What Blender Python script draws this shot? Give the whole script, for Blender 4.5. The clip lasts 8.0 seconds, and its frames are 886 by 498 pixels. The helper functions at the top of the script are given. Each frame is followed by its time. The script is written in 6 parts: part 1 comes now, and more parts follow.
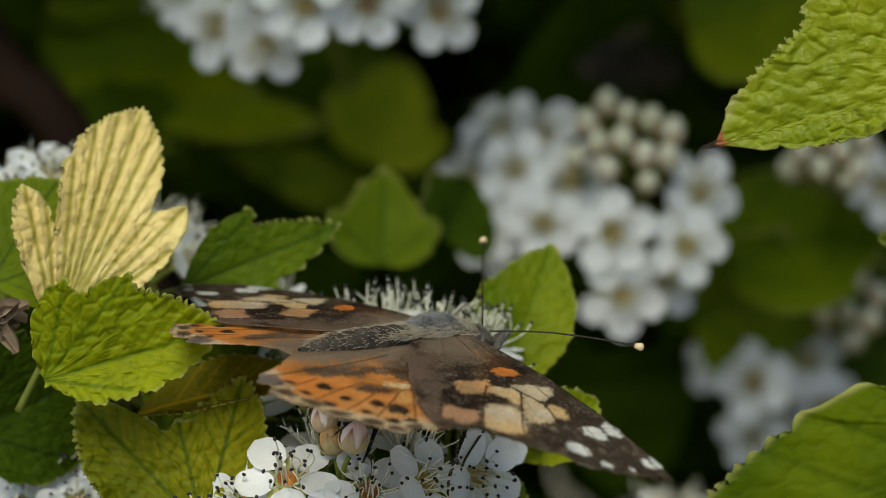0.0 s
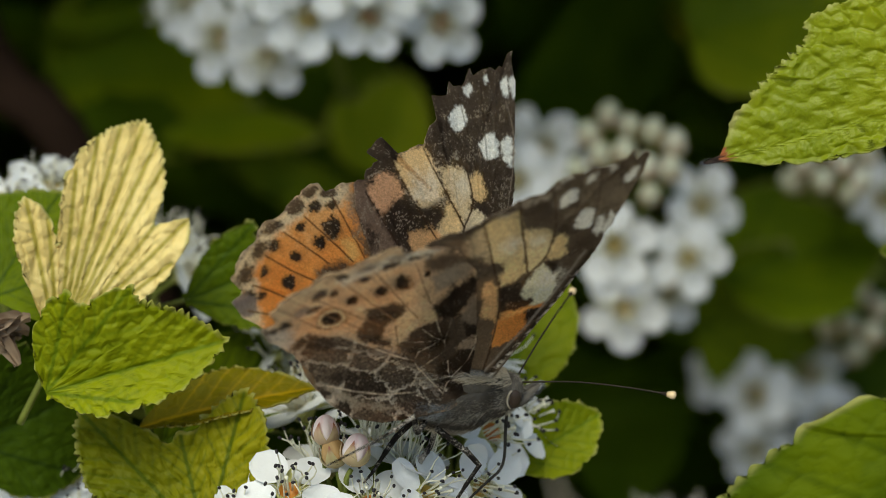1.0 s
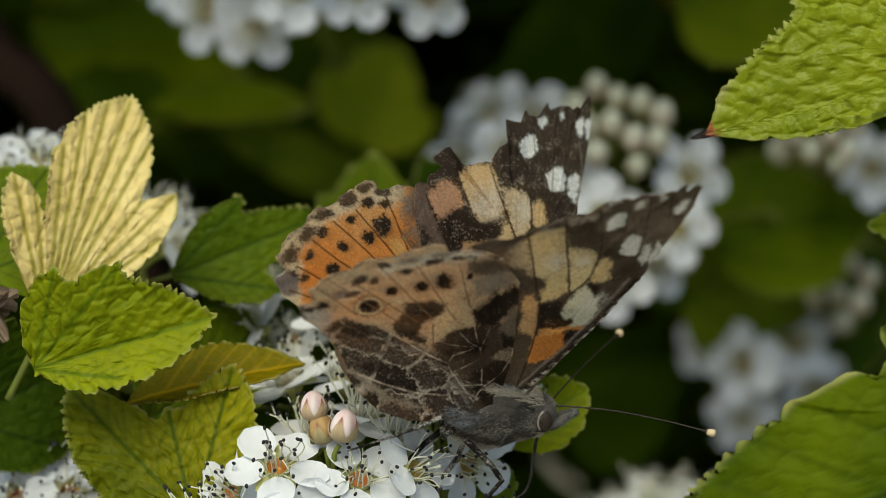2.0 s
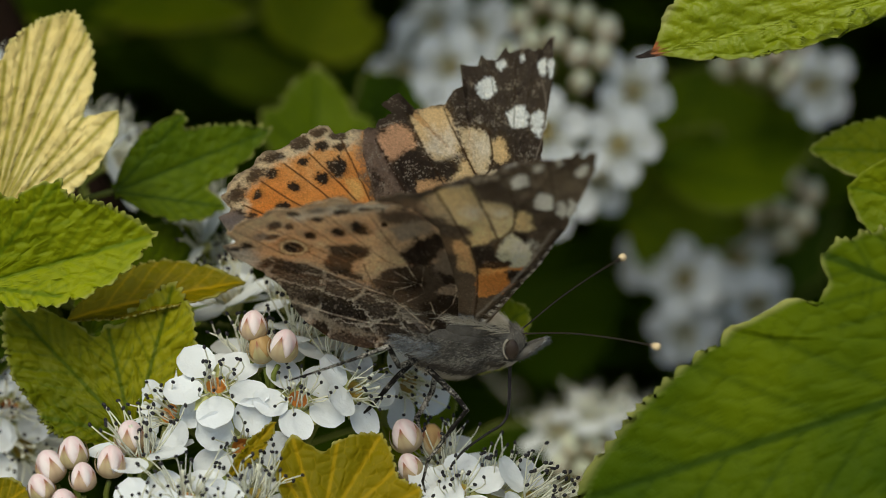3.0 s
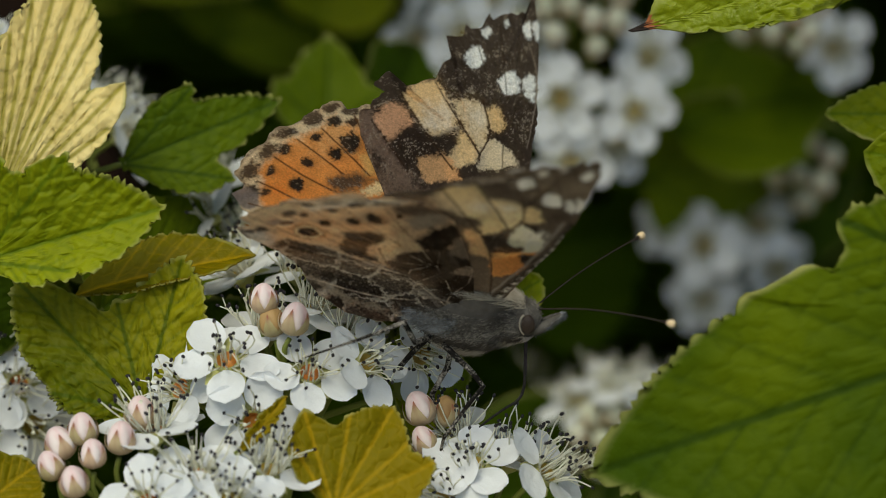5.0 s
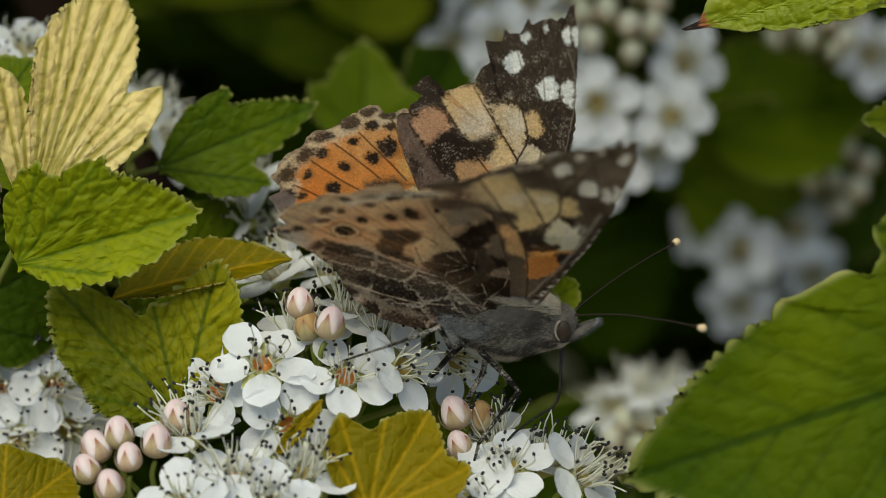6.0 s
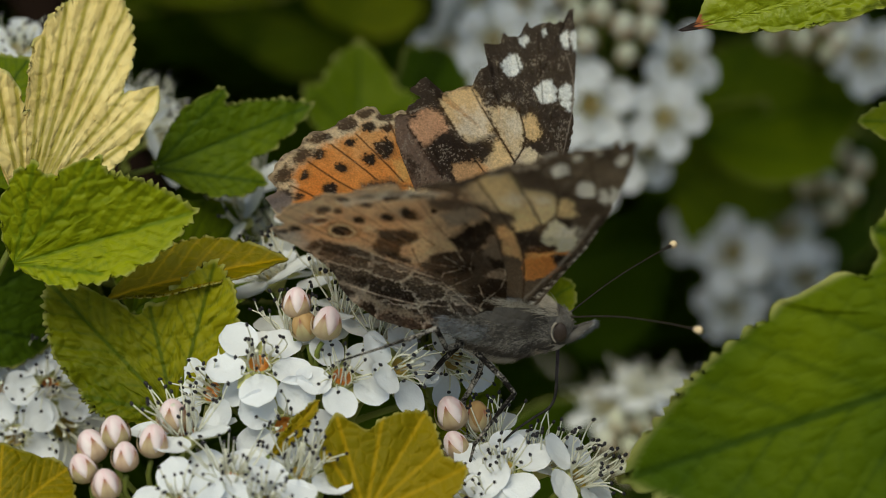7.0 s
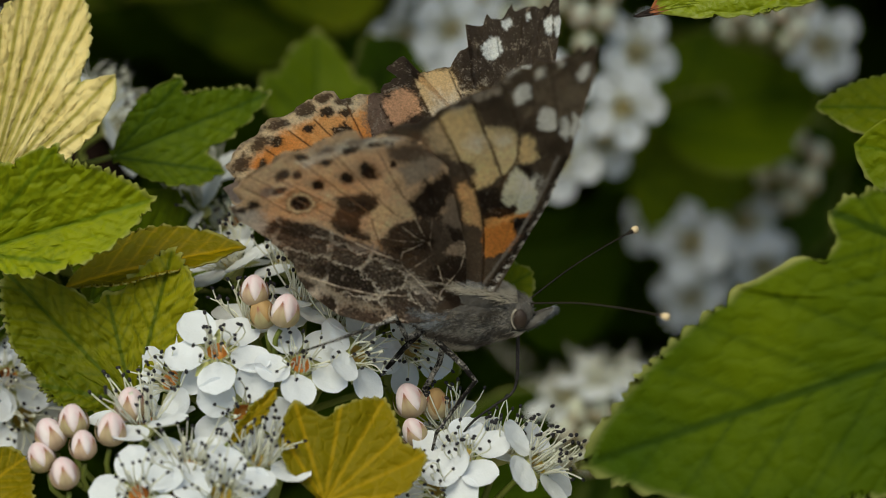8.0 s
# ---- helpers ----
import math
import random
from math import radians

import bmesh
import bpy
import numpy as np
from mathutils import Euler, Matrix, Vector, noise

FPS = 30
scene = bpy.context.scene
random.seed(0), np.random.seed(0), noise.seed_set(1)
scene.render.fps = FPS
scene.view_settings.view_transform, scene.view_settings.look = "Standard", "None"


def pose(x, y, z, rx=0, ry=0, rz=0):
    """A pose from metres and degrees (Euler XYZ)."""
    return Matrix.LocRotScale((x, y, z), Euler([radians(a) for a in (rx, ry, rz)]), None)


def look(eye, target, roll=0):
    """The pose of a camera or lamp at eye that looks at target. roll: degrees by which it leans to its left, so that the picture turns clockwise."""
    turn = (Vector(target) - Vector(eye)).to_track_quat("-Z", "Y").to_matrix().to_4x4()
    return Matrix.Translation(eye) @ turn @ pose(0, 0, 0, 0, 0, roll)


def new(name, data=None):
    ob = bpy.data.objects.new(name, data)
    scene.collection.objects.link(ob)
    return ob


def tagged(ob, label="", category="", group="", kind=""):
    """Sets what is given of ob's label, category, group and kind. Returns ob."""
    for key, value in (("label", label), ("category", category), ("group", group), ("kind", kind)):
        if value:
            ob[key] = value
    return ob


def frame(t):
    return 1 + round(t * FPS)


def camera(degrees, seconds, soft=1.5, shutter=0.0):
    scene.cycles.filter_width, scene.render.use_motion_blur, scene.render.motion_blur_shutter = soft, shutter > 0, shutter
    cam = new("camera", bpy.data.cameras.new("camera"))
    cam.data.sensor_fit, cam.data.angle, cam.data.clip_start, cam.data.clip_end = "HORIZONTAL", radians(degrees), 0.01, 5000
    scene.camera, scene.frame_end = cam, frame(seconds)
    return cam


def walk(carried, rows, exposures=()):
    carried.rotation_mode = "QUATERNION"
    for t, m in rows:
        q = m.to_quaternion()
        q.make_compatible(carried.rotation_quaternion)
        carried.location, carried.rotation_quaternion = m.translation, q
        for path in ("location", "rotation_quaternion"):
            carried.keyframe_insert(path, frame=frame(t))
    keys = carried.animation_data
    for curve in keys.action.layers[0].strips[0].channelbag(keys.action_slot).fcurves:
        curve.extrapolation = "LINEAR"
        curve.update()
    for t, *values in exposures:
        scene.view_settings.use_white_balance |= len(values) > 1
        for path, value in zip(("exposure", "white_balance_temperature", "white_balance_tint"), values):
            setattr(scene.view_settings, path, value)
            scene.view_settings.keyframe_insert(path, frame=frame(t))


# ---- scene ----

CM = 0.01
# the bush's own axes: x to the right, y away from the viewer, z up, leaning 15 degrees, at flower height
BUSH = pose(0, 0, 0.9, -15, 0, 0)


def spot(u, v, w):
    """A place in the bush, in centimetres: right, up, away."""
    return BUSH @ Vector((u * CM, w * CM, v * CM))


def held(u, w, v, yaw, pitch, roll):
    turn = Matrix.Rotation(radians(yaw), 4, "Z") @ Matrix.Rotation(radians(pitch + 90), 4, "X") @ Matrix.Rotation(radians(-roll), 4, "Z")
    return BUSH @ Matrix.Translation((u * CM, w * CM, v * CM)) @ turn


# ---- camera ----
cam = camera(12.0, 8.0, soft=0.75)
cam.data.dof.use_dof = True
cam.data.dof.focus_distance = 0.464
cam.data.dof.aperture_fstop = 17.0
walk(cam, [(t, held(*row)) for t, *row in [
    (0, -0.25, -46.5, -0.85, -0.071, 2.583, 0.08),
    (0.5, -0.25, -46.5, -0.85, -0.064, 2.689, 0.08),
    (1, -0.25, -46.5, -0.85, -0.046, 2.754, 0.08),
    (1.2, -0.25, -46.5, -0.85, -0.08, 2.754, 0.08),
    (2.3, -0.25, -46.5, -0.3, -0.297, 1.263, 0.08),
    (2.5, -0.199, -46.334, -0.127, -0.413, 0.696, -0.066),
    (2.7, -0.19, -46.397, -0.106, -0.755, 0.542, -0.22),
    (3, -0.177, -46.492, -0.074, -0.925, 0.403, -0.452),
    (3.2, -0.218, -46.411, -0.031, -0.881, 0.325, -0.441),
    (3.5, -0.281, -46.29, 0.033, -1.139, 0.241, -0.424),
    (4, 0.328, -45.964, -0.038, -0.846, 0.161, -0.126),
    (4.5, 0.32, -45.751, -0.084, -1.051, 0.06, 0.006),
    (5, 0.071, -45.942, -0.032, -0.468, -0.053, 0.189),
    (5.2, 0.062, -45.95, -0.028, -0.131, -0.037, 0.164),
    (6.5, 0, -46, 0, 0, 0, 0),
    (7, -0.151, -45.962, -0.07, -0.298, 0.063, -0.136),
    (7.5, -0.056, -45.905, -0.141, -0.368, 0.085, -0.081),
    (8, -0.114, -45.912, -0.28, -0.824, 0.146, 0.128)]],
    exposures=[(0, -0.12, 7200, 3), (1.2, 0.06, 7200, 3), (2.3, -0.1, 7200, 3), (4.5, -0.3, 7200, 3), (6.5, -0.25, 7200, 3), (8, -0.28, 7200, 3)])

# ---- light ----
world = bpy.data.worlds.new("sky")
scene.world = world
world.use_nodes = True
wn = world.node_tree
sky = wn.nodes.new("ShaderNodeTexSky")
sky.sky_type, sky.sun_disc = "NISHITA", False
sky.sun_elevation, sky.sun_rotation = radians(54), radians(-158)
wn.links.new(sky.outputs[0], wn.nodes["Background"].inputs[0])
wn.nodes["Background"].inputs[1].default_value = 0.15
sun = new("sun", bpy.data.lights.new("sun", "SUN"))
sun.data.energy, sun.data.angle, sun.data.color = 3.0, radians(35), (1.0, 0.97, 0.84)
sun.matrix_world = look((-0.8, -2.0, 3.86), (0, 0, 0.9))


# ---- materials ----
def material(name, color, rough=0.5, spec=0.5, through_light=0.0, light_color=None, vary=0.15, scale=400.0, bump=0.0, bump_scale=1500.0, attr=None, attr_color=None, second=None, sheen=0.0, cut=(0.75, 1.6), pillow=0.0):
    """Principled surface with grain and blotches; attr mixes in a second colour along a mesh attribute; through_light lets light shine through a thin blade."""
    m = bpy.data.materials.new(name)
    m.use_nodes = True
    nt = m.node_tree
    ns, ln = nt.nodes, nt.links
    p = ns["Principled BSDF"]
    p.inputs["Roughness"].default_value = rough
    p.inputs["Specular IOR Level"].default_value = spec
    co = ns.new("ShaderNodeTexCoord")
    fine, broad = ns.new("ShaderNodeTexNoise"), ns.new("ShaderNodeTexNoise")
    fine.inputs["Scale"].default_value, broad.inputs["Scale"].default_value = scale, scale / 7
    fine.inputs["Detail"].default_value = 4
    ln.new(co.outputs["Object"], fine.inputs["Vector"])
    ln.new(co.outputs["Object"], broad.inputs["Vector"])
    info = ns.new("ShaderNodeObjectInfo")
    add = ns.new("ShaderNodeMath")
    add.operation = "ADD"
    ln.new(fine.outputs["Fac"], add.inputs[0])
    ln.new(broad.outputs["Fac"], add.inputs[1])
    add2 = ns.new("ShaderNodeMath")
    add2.operation = "MULTIPLY_ADD"
    ln.new(info.outputs["Random"], add2.inputs[0])
    add2.inputs[1].default_value = 0.35
    ln.new(add.outputs[0], add2.inputs[2])
    ramp = ns.new("ShaderNodeMapRange")
    ramp.inputs["From Min"].default_value, ramp.inputs["From Max"].default_value = cut
    ln.new(add2.outputs[0], ramp.inputs["Value"])
    mix = ns.new("ShaderNodeMix")
    mix.data_type = "RGBA"
    second = second or tuple(c * (1 + vary) for c in color)
    mix.inputs[6].default_value = (*[c * (1 - vary) for c in color], 1)
    mix.inputs[7].default_value = (*second, 1)
    ln.new(ramp.outputs[0], mix.inputs[0])
    out = mix.outputs[2]
    if attr:
        at = ns.new("ShaderNodeAttribute")
        at.attribute_name = attr
        mx = ns.new("ShaderNodeMix")
        mx.data_type = "RGBA"
        ln.new(at.outputs["Fac"], mx.inputs[0])
        ln.new(out, mx.inputs[6])
        mx.inputs[7].default_value = (*attr_color, 1)
        out = mx.outputs[2]
        if name.startswith("leaf"):
            # thin pale margin of the teeth
            edge, light = ns.new("ShaderNodeAttribute"), ns.new("ShaderNodeMix")
            edge.attribute_name = "rim"
            light.data_type = "RGBA"
            ln.new(edge.outputs["Fac"], light.inputs[0])
            ln.new(out, light.inputs[6])
            light.inputs[7].default_value = (0.40, 0.40, 0.14, 1)
            out = light.outputs[2]
    ln.new(out, p.inputs["Base Color"])
    if sheen:
        p.inputs["Sheen Weight"].default_value = sheen
    if bump:
        bn = ns.new("ShaderNodeTexNoise")
        bn.inputs["Scale"].default_value = bump_scale
        bn.inputs["Detail"].default_value = 3
        ln.new(co.outputs["Object"], bn.inputs["Vector"])
        b = ns.new("ShaderNodeBump")
        b.inputs["Strength"].default_value, b.inputs["Distance"].default_value = min(1, bump), 0.0004 * max(1, bump)
        height = bn.outputs["Fac"]
        if pillow:
            vo = ns.new("ShaderNodeTexVoronoi")
            vo.feature = "SMOOTH_F1"
            vo.inputs["Scale"].default_value = pillow
            bend = ns.new("ShaderNodeMix")
            bend.data_type, bend.blend_type = "RGBA", "LINEAR_LIGHT"
            bend.inputs[0].default_value = 0.0012
            ln.new(co.outputs["Object"], bend.inputs[6])
            ln.new(bn.outputs["Color"], bend.inputs[7])
            ln.new(bend.outputs[2], vo.inputs["Vector"])
            curve = ns.new("ShaderNodeMath")
            curve.operation = "POWER"
            curve.inputs[1].default_value = 1.5
            ln.new(vo.outputs["Distance"], curve.inputs[0])
            sum2 = ns.new("ShaderNodeMath")
            sum2.operation = "MULTIPLY_ADD"
            sum2.inputs[1].default_value = -2.4
            ln.new(curve.outputs[0], sum2.inputs[0])
            ln.new(height, sum2.inputs[2])
            height = sum2.outputs[0]
        ln.new(height, b.inputs["Height"])
        ln.new(b.outputs[0], p.inputs["Normal"])
    if through_light:
        tr = ns.new("ShaderNodeBsdfTranslucent")
        if light_color:
            tm = ns.new("ShaderNodeMix")
            tm.data_type, tm.blend_type = "RGBA", "MULTIPLY"
            tm.inputs[0].default_value = 1
            ln.new(out, tm.inputs[6])
            tm.inputs[7].default_value = (*light_color, 1)
            ln.new(tm.outputs[2], tr.inputs[0])
        else:
            ln.new(out, tr.inputs[0])
        ms = ns.new("ShaderNodeMixShader")
        ms.inputs[0].default_value = through_light
        ln.new(p.outputs[0], ms.inputs[1])
        ln.new(tr.outputs[0], ms.inputs[2])
        ln.new(ms.outputs[0], ns["Material Output"].inputs["Surface"])
    return m


def painted(name, rough=0.75):
    """Wing scales: colour laid down in the mesh's colour layer, with powdery grain."""
    m = bpy.data.materials.new(name)
    m.use_nodes = True
    nt = m.node_tree
    ns, ln = nt.nodes, nt.links
    p = ns["Principled BSDF"]
    p.inputs["Roughness"].default_value, p.inputs["Specular IOR Level"].default_value = rough, 0.12
    at = ns.new("ShaderNodeAttribute")
    at.attribute_name = "scales"
    co, no = ns.new("ShaderNodeTexCoord"), ns.new("ShaderNodeTexNoise")
    no.inputs["Scale"].default_value, no.inputs["Detail"].default_value = 4500, 6
    ln.new(co.outputs["Object"], no.inputs["Vector"])
    mr = ns.new("ShaderNodeMapRange")
    mr.inputs["From Min"].default_value, mr.inputs["From Max"].default_value = 0.3, 0.7
    mr.inputs["To Min"].default_value, mr.inputs["To Max"].default_value = 0.74, 1.24
    ln.new(no.outputs["Fac"], mr.inputs["Value"])
    mx = ns.new("ShaderNodeMix")
    mx.data_type, mx.blend_type = "RGBA", "MULTIPLY"
    mx.inputs[0].default_value = 1
    ln.new(at.outputs["Color"], mx.inputs[6])
    ln.new(mr.outputs[0], mx.inputs[7])
    ln.new(mx.outputs[2], p.inputs["Base Color"])
    b = ns.new("ShaderNodeBump")
    b.inputs["Strength"].default_value, b.inputs["Distance"].default_value = 0.5, 0.0002
    ln.new(no.outputs["Fac"], b.inputs["Height"])
    ln.new(b.outputs[0], p.inputs["Normal"])
    tr, ms = ns.new("ShaderNodeBsdfTranslucent"), ns.new("ShaderNodeMixShader")
    warm = ns.new("ShaderNodeMix")
    warm.data_type, warm.blend_type = "RGBA", "MULTIPLY"
    warm.inputs[0].default_value = 1
    soft = ns.new("ShaderNodeGamma")
    soft.inputs[1].default_value = 0.33
    ln.new(mx.outputs[2], soft.inputs[0])
    ln.new(soft.outputs[0], warm.inputs[6])
    warm.inputs[7].default_value = (1.0, 0.93, 0.84, 1)
    ln.new(warm.outputs[2], tr.inputs[0])
    ms.inputs[0].default_value = 0.58
    ln.new(p.outputs[0], ms.inputs[1])
    ln.new(tr.outputs[0], ms.inputs[2])
    ln.new(ms.outputs[0], ns["Material Output"].inputs["Surface"])
    return m


GREEN = material("leaf_green", (0.085, 0.155, 0.004), 0.55, 0.1, 0.35, (1.4, 1.25, 0.4), 0.3, 120, 0.4, 900, "vein", (0.04, 0.08, 0.004), (0.16, 0.22, 0.005), pillow=600)
LIME = material("leaf_lime", (0.15, 0.235, 0.004), 0.5, 0.12, 0.35, (1.3, 1.2, 0.4), 0.35, 60, 0.45, 900, "vein", (0.115, 0.18, 0.005), (0.30, 0.34, 0.008), cut=(0.85, 1.4), pillow=520)
BROADLEAF = material("leaf_broad_green", (0.060, 0.122, 0.003), 0.6, 0.06, 0.35, (1.4, 1.25, 0.4), 0.35, 45, 0.4, 700, "vein", (0.026, 0.056, 0.003), (0.15, 0.20, 0.004), cut=(0.85, 1.4), pillow=380)
MID = material("leaf_mid_green", (0.085, 0.138, 0.004), 0.5, 0.12, 0.35, (1.3, 1.2, 0.4), 0.35, 55, 0.55, 900, "vein", (0.065, 0.105, 0.004), (0.29, 0.28, 0.008), cut=(0.85, 1.4), pillow=560)
# dark green lowered further: the shrub's inner shade is put into this colour
DARK_SHADE = material("leaf_dark_green", (0.040, 0.085, 0.003), 0.6, 0.08, 0.3, (1.4, 1.3, 0.4), 0.3, 120, 0.4, 900, "vein", (0.02, 0.045, 0.003), (0.07, 0.12, 0.004), pillow=600)
OLIVE = material("leaf_olive", (0.19, 0.19, 0.004), 0.55, 0.1, 0.35, (1.3, 1.1, 0.4), 0.35, 60, 0.4, 900, "vein", (0.40, 0.27, 0.008), (0.36, 0.25, 0.006), pillow=560)
YELLOW = material("leaf_yellow", (0.72, 0.52, 0.13), 0.5, 0.2, 0.3, (1.1, 1.0, 0.5), 0.2, 160, 0.4, 900, "vein", (0.34, 0.29, 0.035), (0.90, 0.77, 0.36), pillow=700)
TIPPED = material("leaf_lime_tipped", (0.19, 0.27, 0.004), 0.42, 0.3, 0.3, (1.3, 1.2, 0.4), 0.25, 90, 0.5, 900, "vein", (0.27, 0.33, 0.012), (0.30, 0.34, 0.008), pillow=480)
RUST = material("rusty_leaf_tip", (0.22, 0.05, 0.02), 0.6, 0.3, 0, None, 0.4, 300, 0.3, 900, None, None, (0.35, 0.12, 0.04))
CHAR = material("withered_tip", (0.02, 0.012, 0.01), 0.7, 0.2)
PETAL = material("petal_white", (0.76, 0.79, 0.83), 0.55, 0.3, 0.25, None, 0.03, 250, 0.5, 900, None, None, (0.82, 0.85, 0.90))
FILAMENT = material("filament", (0.78, 0.78, 0.66), 0.5, 0.3, 0.2)
ANTHER = material("anther", (0.012, 0.01, 0.014), 0.55, 0.4)
DISC_R = material("flower_disc_red", (0.45, 0.12, 0.03), 0.4, 0.5, 0, None, 0.3, 900, 0.3, 2000, None, None, (0.50, 0.22, 0.03))
DISC_Y = material("flower_disc_yellow", (0.50, 0.40, 0.06), 0.4, 0.5, 0, None, 0.2, 900, 0.3, 2000, None, None, (0.40, 0.25, 0.05))
SEPAL = material("sepal", (0.42, 0.42, 0.16), 0.55, 0.3, 0.2, None, 0.25, 500)
BUD_PINK = material("bud_blush", (0.82, 0.68, 0.68), 0.5, 0.35, 0.15, None, 0.06, 350, 0.3, 700, "vein", (0.74, 0.44, 0.48), (0.86, 0.80, 0.80))
BUD_CREAM = material("bud_cream", (0.64, 0.68, 0.50), 0.5, 0.35, 0.2, None, 0.1, 350, 0.3, 700, None, None, (0.80, 0.80, 0.70))
BUD_BROWN = material("bud_brown", (0.40, 0.22, 0.10), 0.55, 0.3, 0.1, None, 0.2, 350, 0.3, 700, None, None, (0.55, 0.38, 0.16))
BUD_SEPAL = material("bud_sepal", (0.50, 0.46, 0.22), 0.55, 0.3, 0.2, None, 0.2, 260, 0.3, 900, "vein", (0.30, 0.09, 0.06), (0.66, 0.47, 0.34))
STEM = material("green_stem", (0.14, 0.17, 0.03), 0.55, 0.3, 0, None, 0.3, 300)
BARK = material("bark", (0.028, 0.016, 0.011), 0.9, 0.05, 0, None, 0.4, 120, 0.8, 500)
# paler than garden soil so that it throws light up under the wings
SOIL = material("soil", (0.27, 0.23, 0.17), 0.95, 0.1, 0, None, 0.35, 25, 1.0, 90, None, None, (0.36, 0.32, 0.24))
DRY = material("dried_flower", (0.20, 0.11, 0.06), 0.8, 0.2, 0.1, None, 0.4, 300, 0.4, 900, None, None, (0.42, 0.33, 0.25))
SCALES = painted("wing_scales")
FUR_GREY = material("fur_grey", (0.09, 0.082, 0.072), 0.8, 0.2, 0, None, 0.5, 2600, 0.6, 2500, None, None, (0.33, 0.30, 0.26), 0, (0.95, 1.4))
FUR_BLUE = material("fur_blue_grey", (0.11, 0.117, 0.128), 0.8, 0.2, 0, None, 0.5, 2600, 0, 1, None, None, (0.31, 0.32, 0.335), 0, (0.95, 1.4))
FUR_SKIN = material("fur_undercoat", (0.055, 0.050, 0.045), 0.85, 0.15, 0, None, 0.4, 700, 0.6, 2500, None, None, (0.13, 0.118, 0.105))
FUR_DARK = material("fur_dark", (0.03, 0.026, 0.024), 0.8, 0.2, 0, None, 0.5, 700, 0.6, 2500, None, None, (0.12, 0.10, 0.08))
FUR_PALE = material("fur_pale", (0.36, 0.31, 0.24), 0.8, 0.2, 0.1, None, 0.25, 900, 0, 1, None, None, (0.55, 0.49, 0.40))
EYE = material("compound_eye", (0.035, 0.022, 0.016), 0.45, 0.35, 0, None, 0.5, 900, 0.2, 4000)
HORN = material("dark_chitin", (0.010, 0.009, 0.008), 0.7, 0.15, 0, None, 0.6, 5000, 0.4, 3000, None, None, (0.06, 0.055, 0.05))
LEG = material("speckled_leg", (0.012, 0.010, 0.009), 0.75, 0.1, 0, None, 0.3, 4500, 0.4, 3000, None, None, (0.42, 0.39, 0.35), 0, (1.15, 1.5))
FINE_HORN = material("antenna_chitin", (0.02, 0.014, 0.01), 0.5, 0.3, 0, None, 0.4, 2500)
CLUB = material("antenna_club_tip", (0.62, 0.48, 0.30), 0.5, 0.4)
BEE_DARK = material("bee_fur", (0.02, 0.017, 0.014), 0.8, 0.2, 0, None, 0.4, 800, 0.6, 2500, None, None, (0.05, 0.035, 0.02), 0.2)
BEE_WING = material("bee_wing", (0.25, 0.22, 0.18), 0.3, 0.5, 0.6)


# ---- building helpers ----
def mesh_of(name, verts, faces, mat, smooth=True, attrs=None):
    me = bpy.data.meshes.new(name)
    me.from_pydata([tuple(v) for v in verts], [], [tuple(f) for f in faces])
    me.materials.append(mat)
    me.polygons.foreach_set("use_smooth", [smooth] * len(me.polygons))
    for key, values in (attrs or {}).items():
        a = me.attributes.new(key, "FLOAT", "POINT")
        a.data.foreach_set("value", np.asarray(values, dtype=np.float32))
    me.update()
    return me


def child(name, me, parent, m=None, label=""):
    ob = new(name, me)
    ob.parent = parent
    if m is not None:
        ob.matrix_local = m
    return tagged(ob, label)


def thing(name, m, label, category, group="", kind="", data=None):
    ob = new(name, data)
    ob.matrix_world = m
    if data is None:
        ob.empty_display_size = 0.01
    return tagged(ob, label, category, group, kind)


def tube(points, radii, sides=6):
    """Vertices and faces of a tapered round rod along points."""
    pts = [Vector(p) for p in points]
    verts, faces = [], []
    side = None
    for i, p in enumerate(pts):
        d = (pts[min(i + 1, len(pts) - 1)] - pts[max(i - 1, 0)]).normalized()
        if side is None:
            side = d.orthogonal().normalized()
        side = (side - d * side.dot(d)).normalized()
        up = d.cross(side)
        for k in range(sides):
            a = 2 * math.pi * k / sides
            verts.append(p + (side * math.cos(a) + up * math.sin(a)) * radii[i])
    for i in range(len(pts) - 1):
        for k in range(sides):
            a, b = i * sides + k, i * sides + (k + 1) % sides
            faces.append((a, b, b + sides, a + sides))
    faces.append(tuple(range(sides))[::-1])
    faces.append(tuple(range((len(pts) - 1) * sides, len(pts) * sides)))
    return verts, faces


def join(pieces):
    verts, faces = [], []
    for v, f in pieces:
        n = len(verts)
        verts += list(v)
        faces += [tuple(i + n for i in q) for q in f]
    return verts, faces


def smooth_line(points, n):
    """n points along a soft curve through the points given."""
    p = np.array(points, float)
    k = np.linspace(0, len(p) - 1, n)
    out = []
    for x in k:
        i = min(int(x), len(p) - 2)
        f = x - i
        a, b, c, d = p[max(i - 1, 0)], p[i], p[i + 1], p[min(i + 2, len(p) - 1)]
        out.append(0.5 * (2 * b + (c - a) * f + (2 * a - 5 * b + 4 * c - d) * f * f + (3 * b - a - 3 * c + d) * f ** 3))
    return np.array(out)


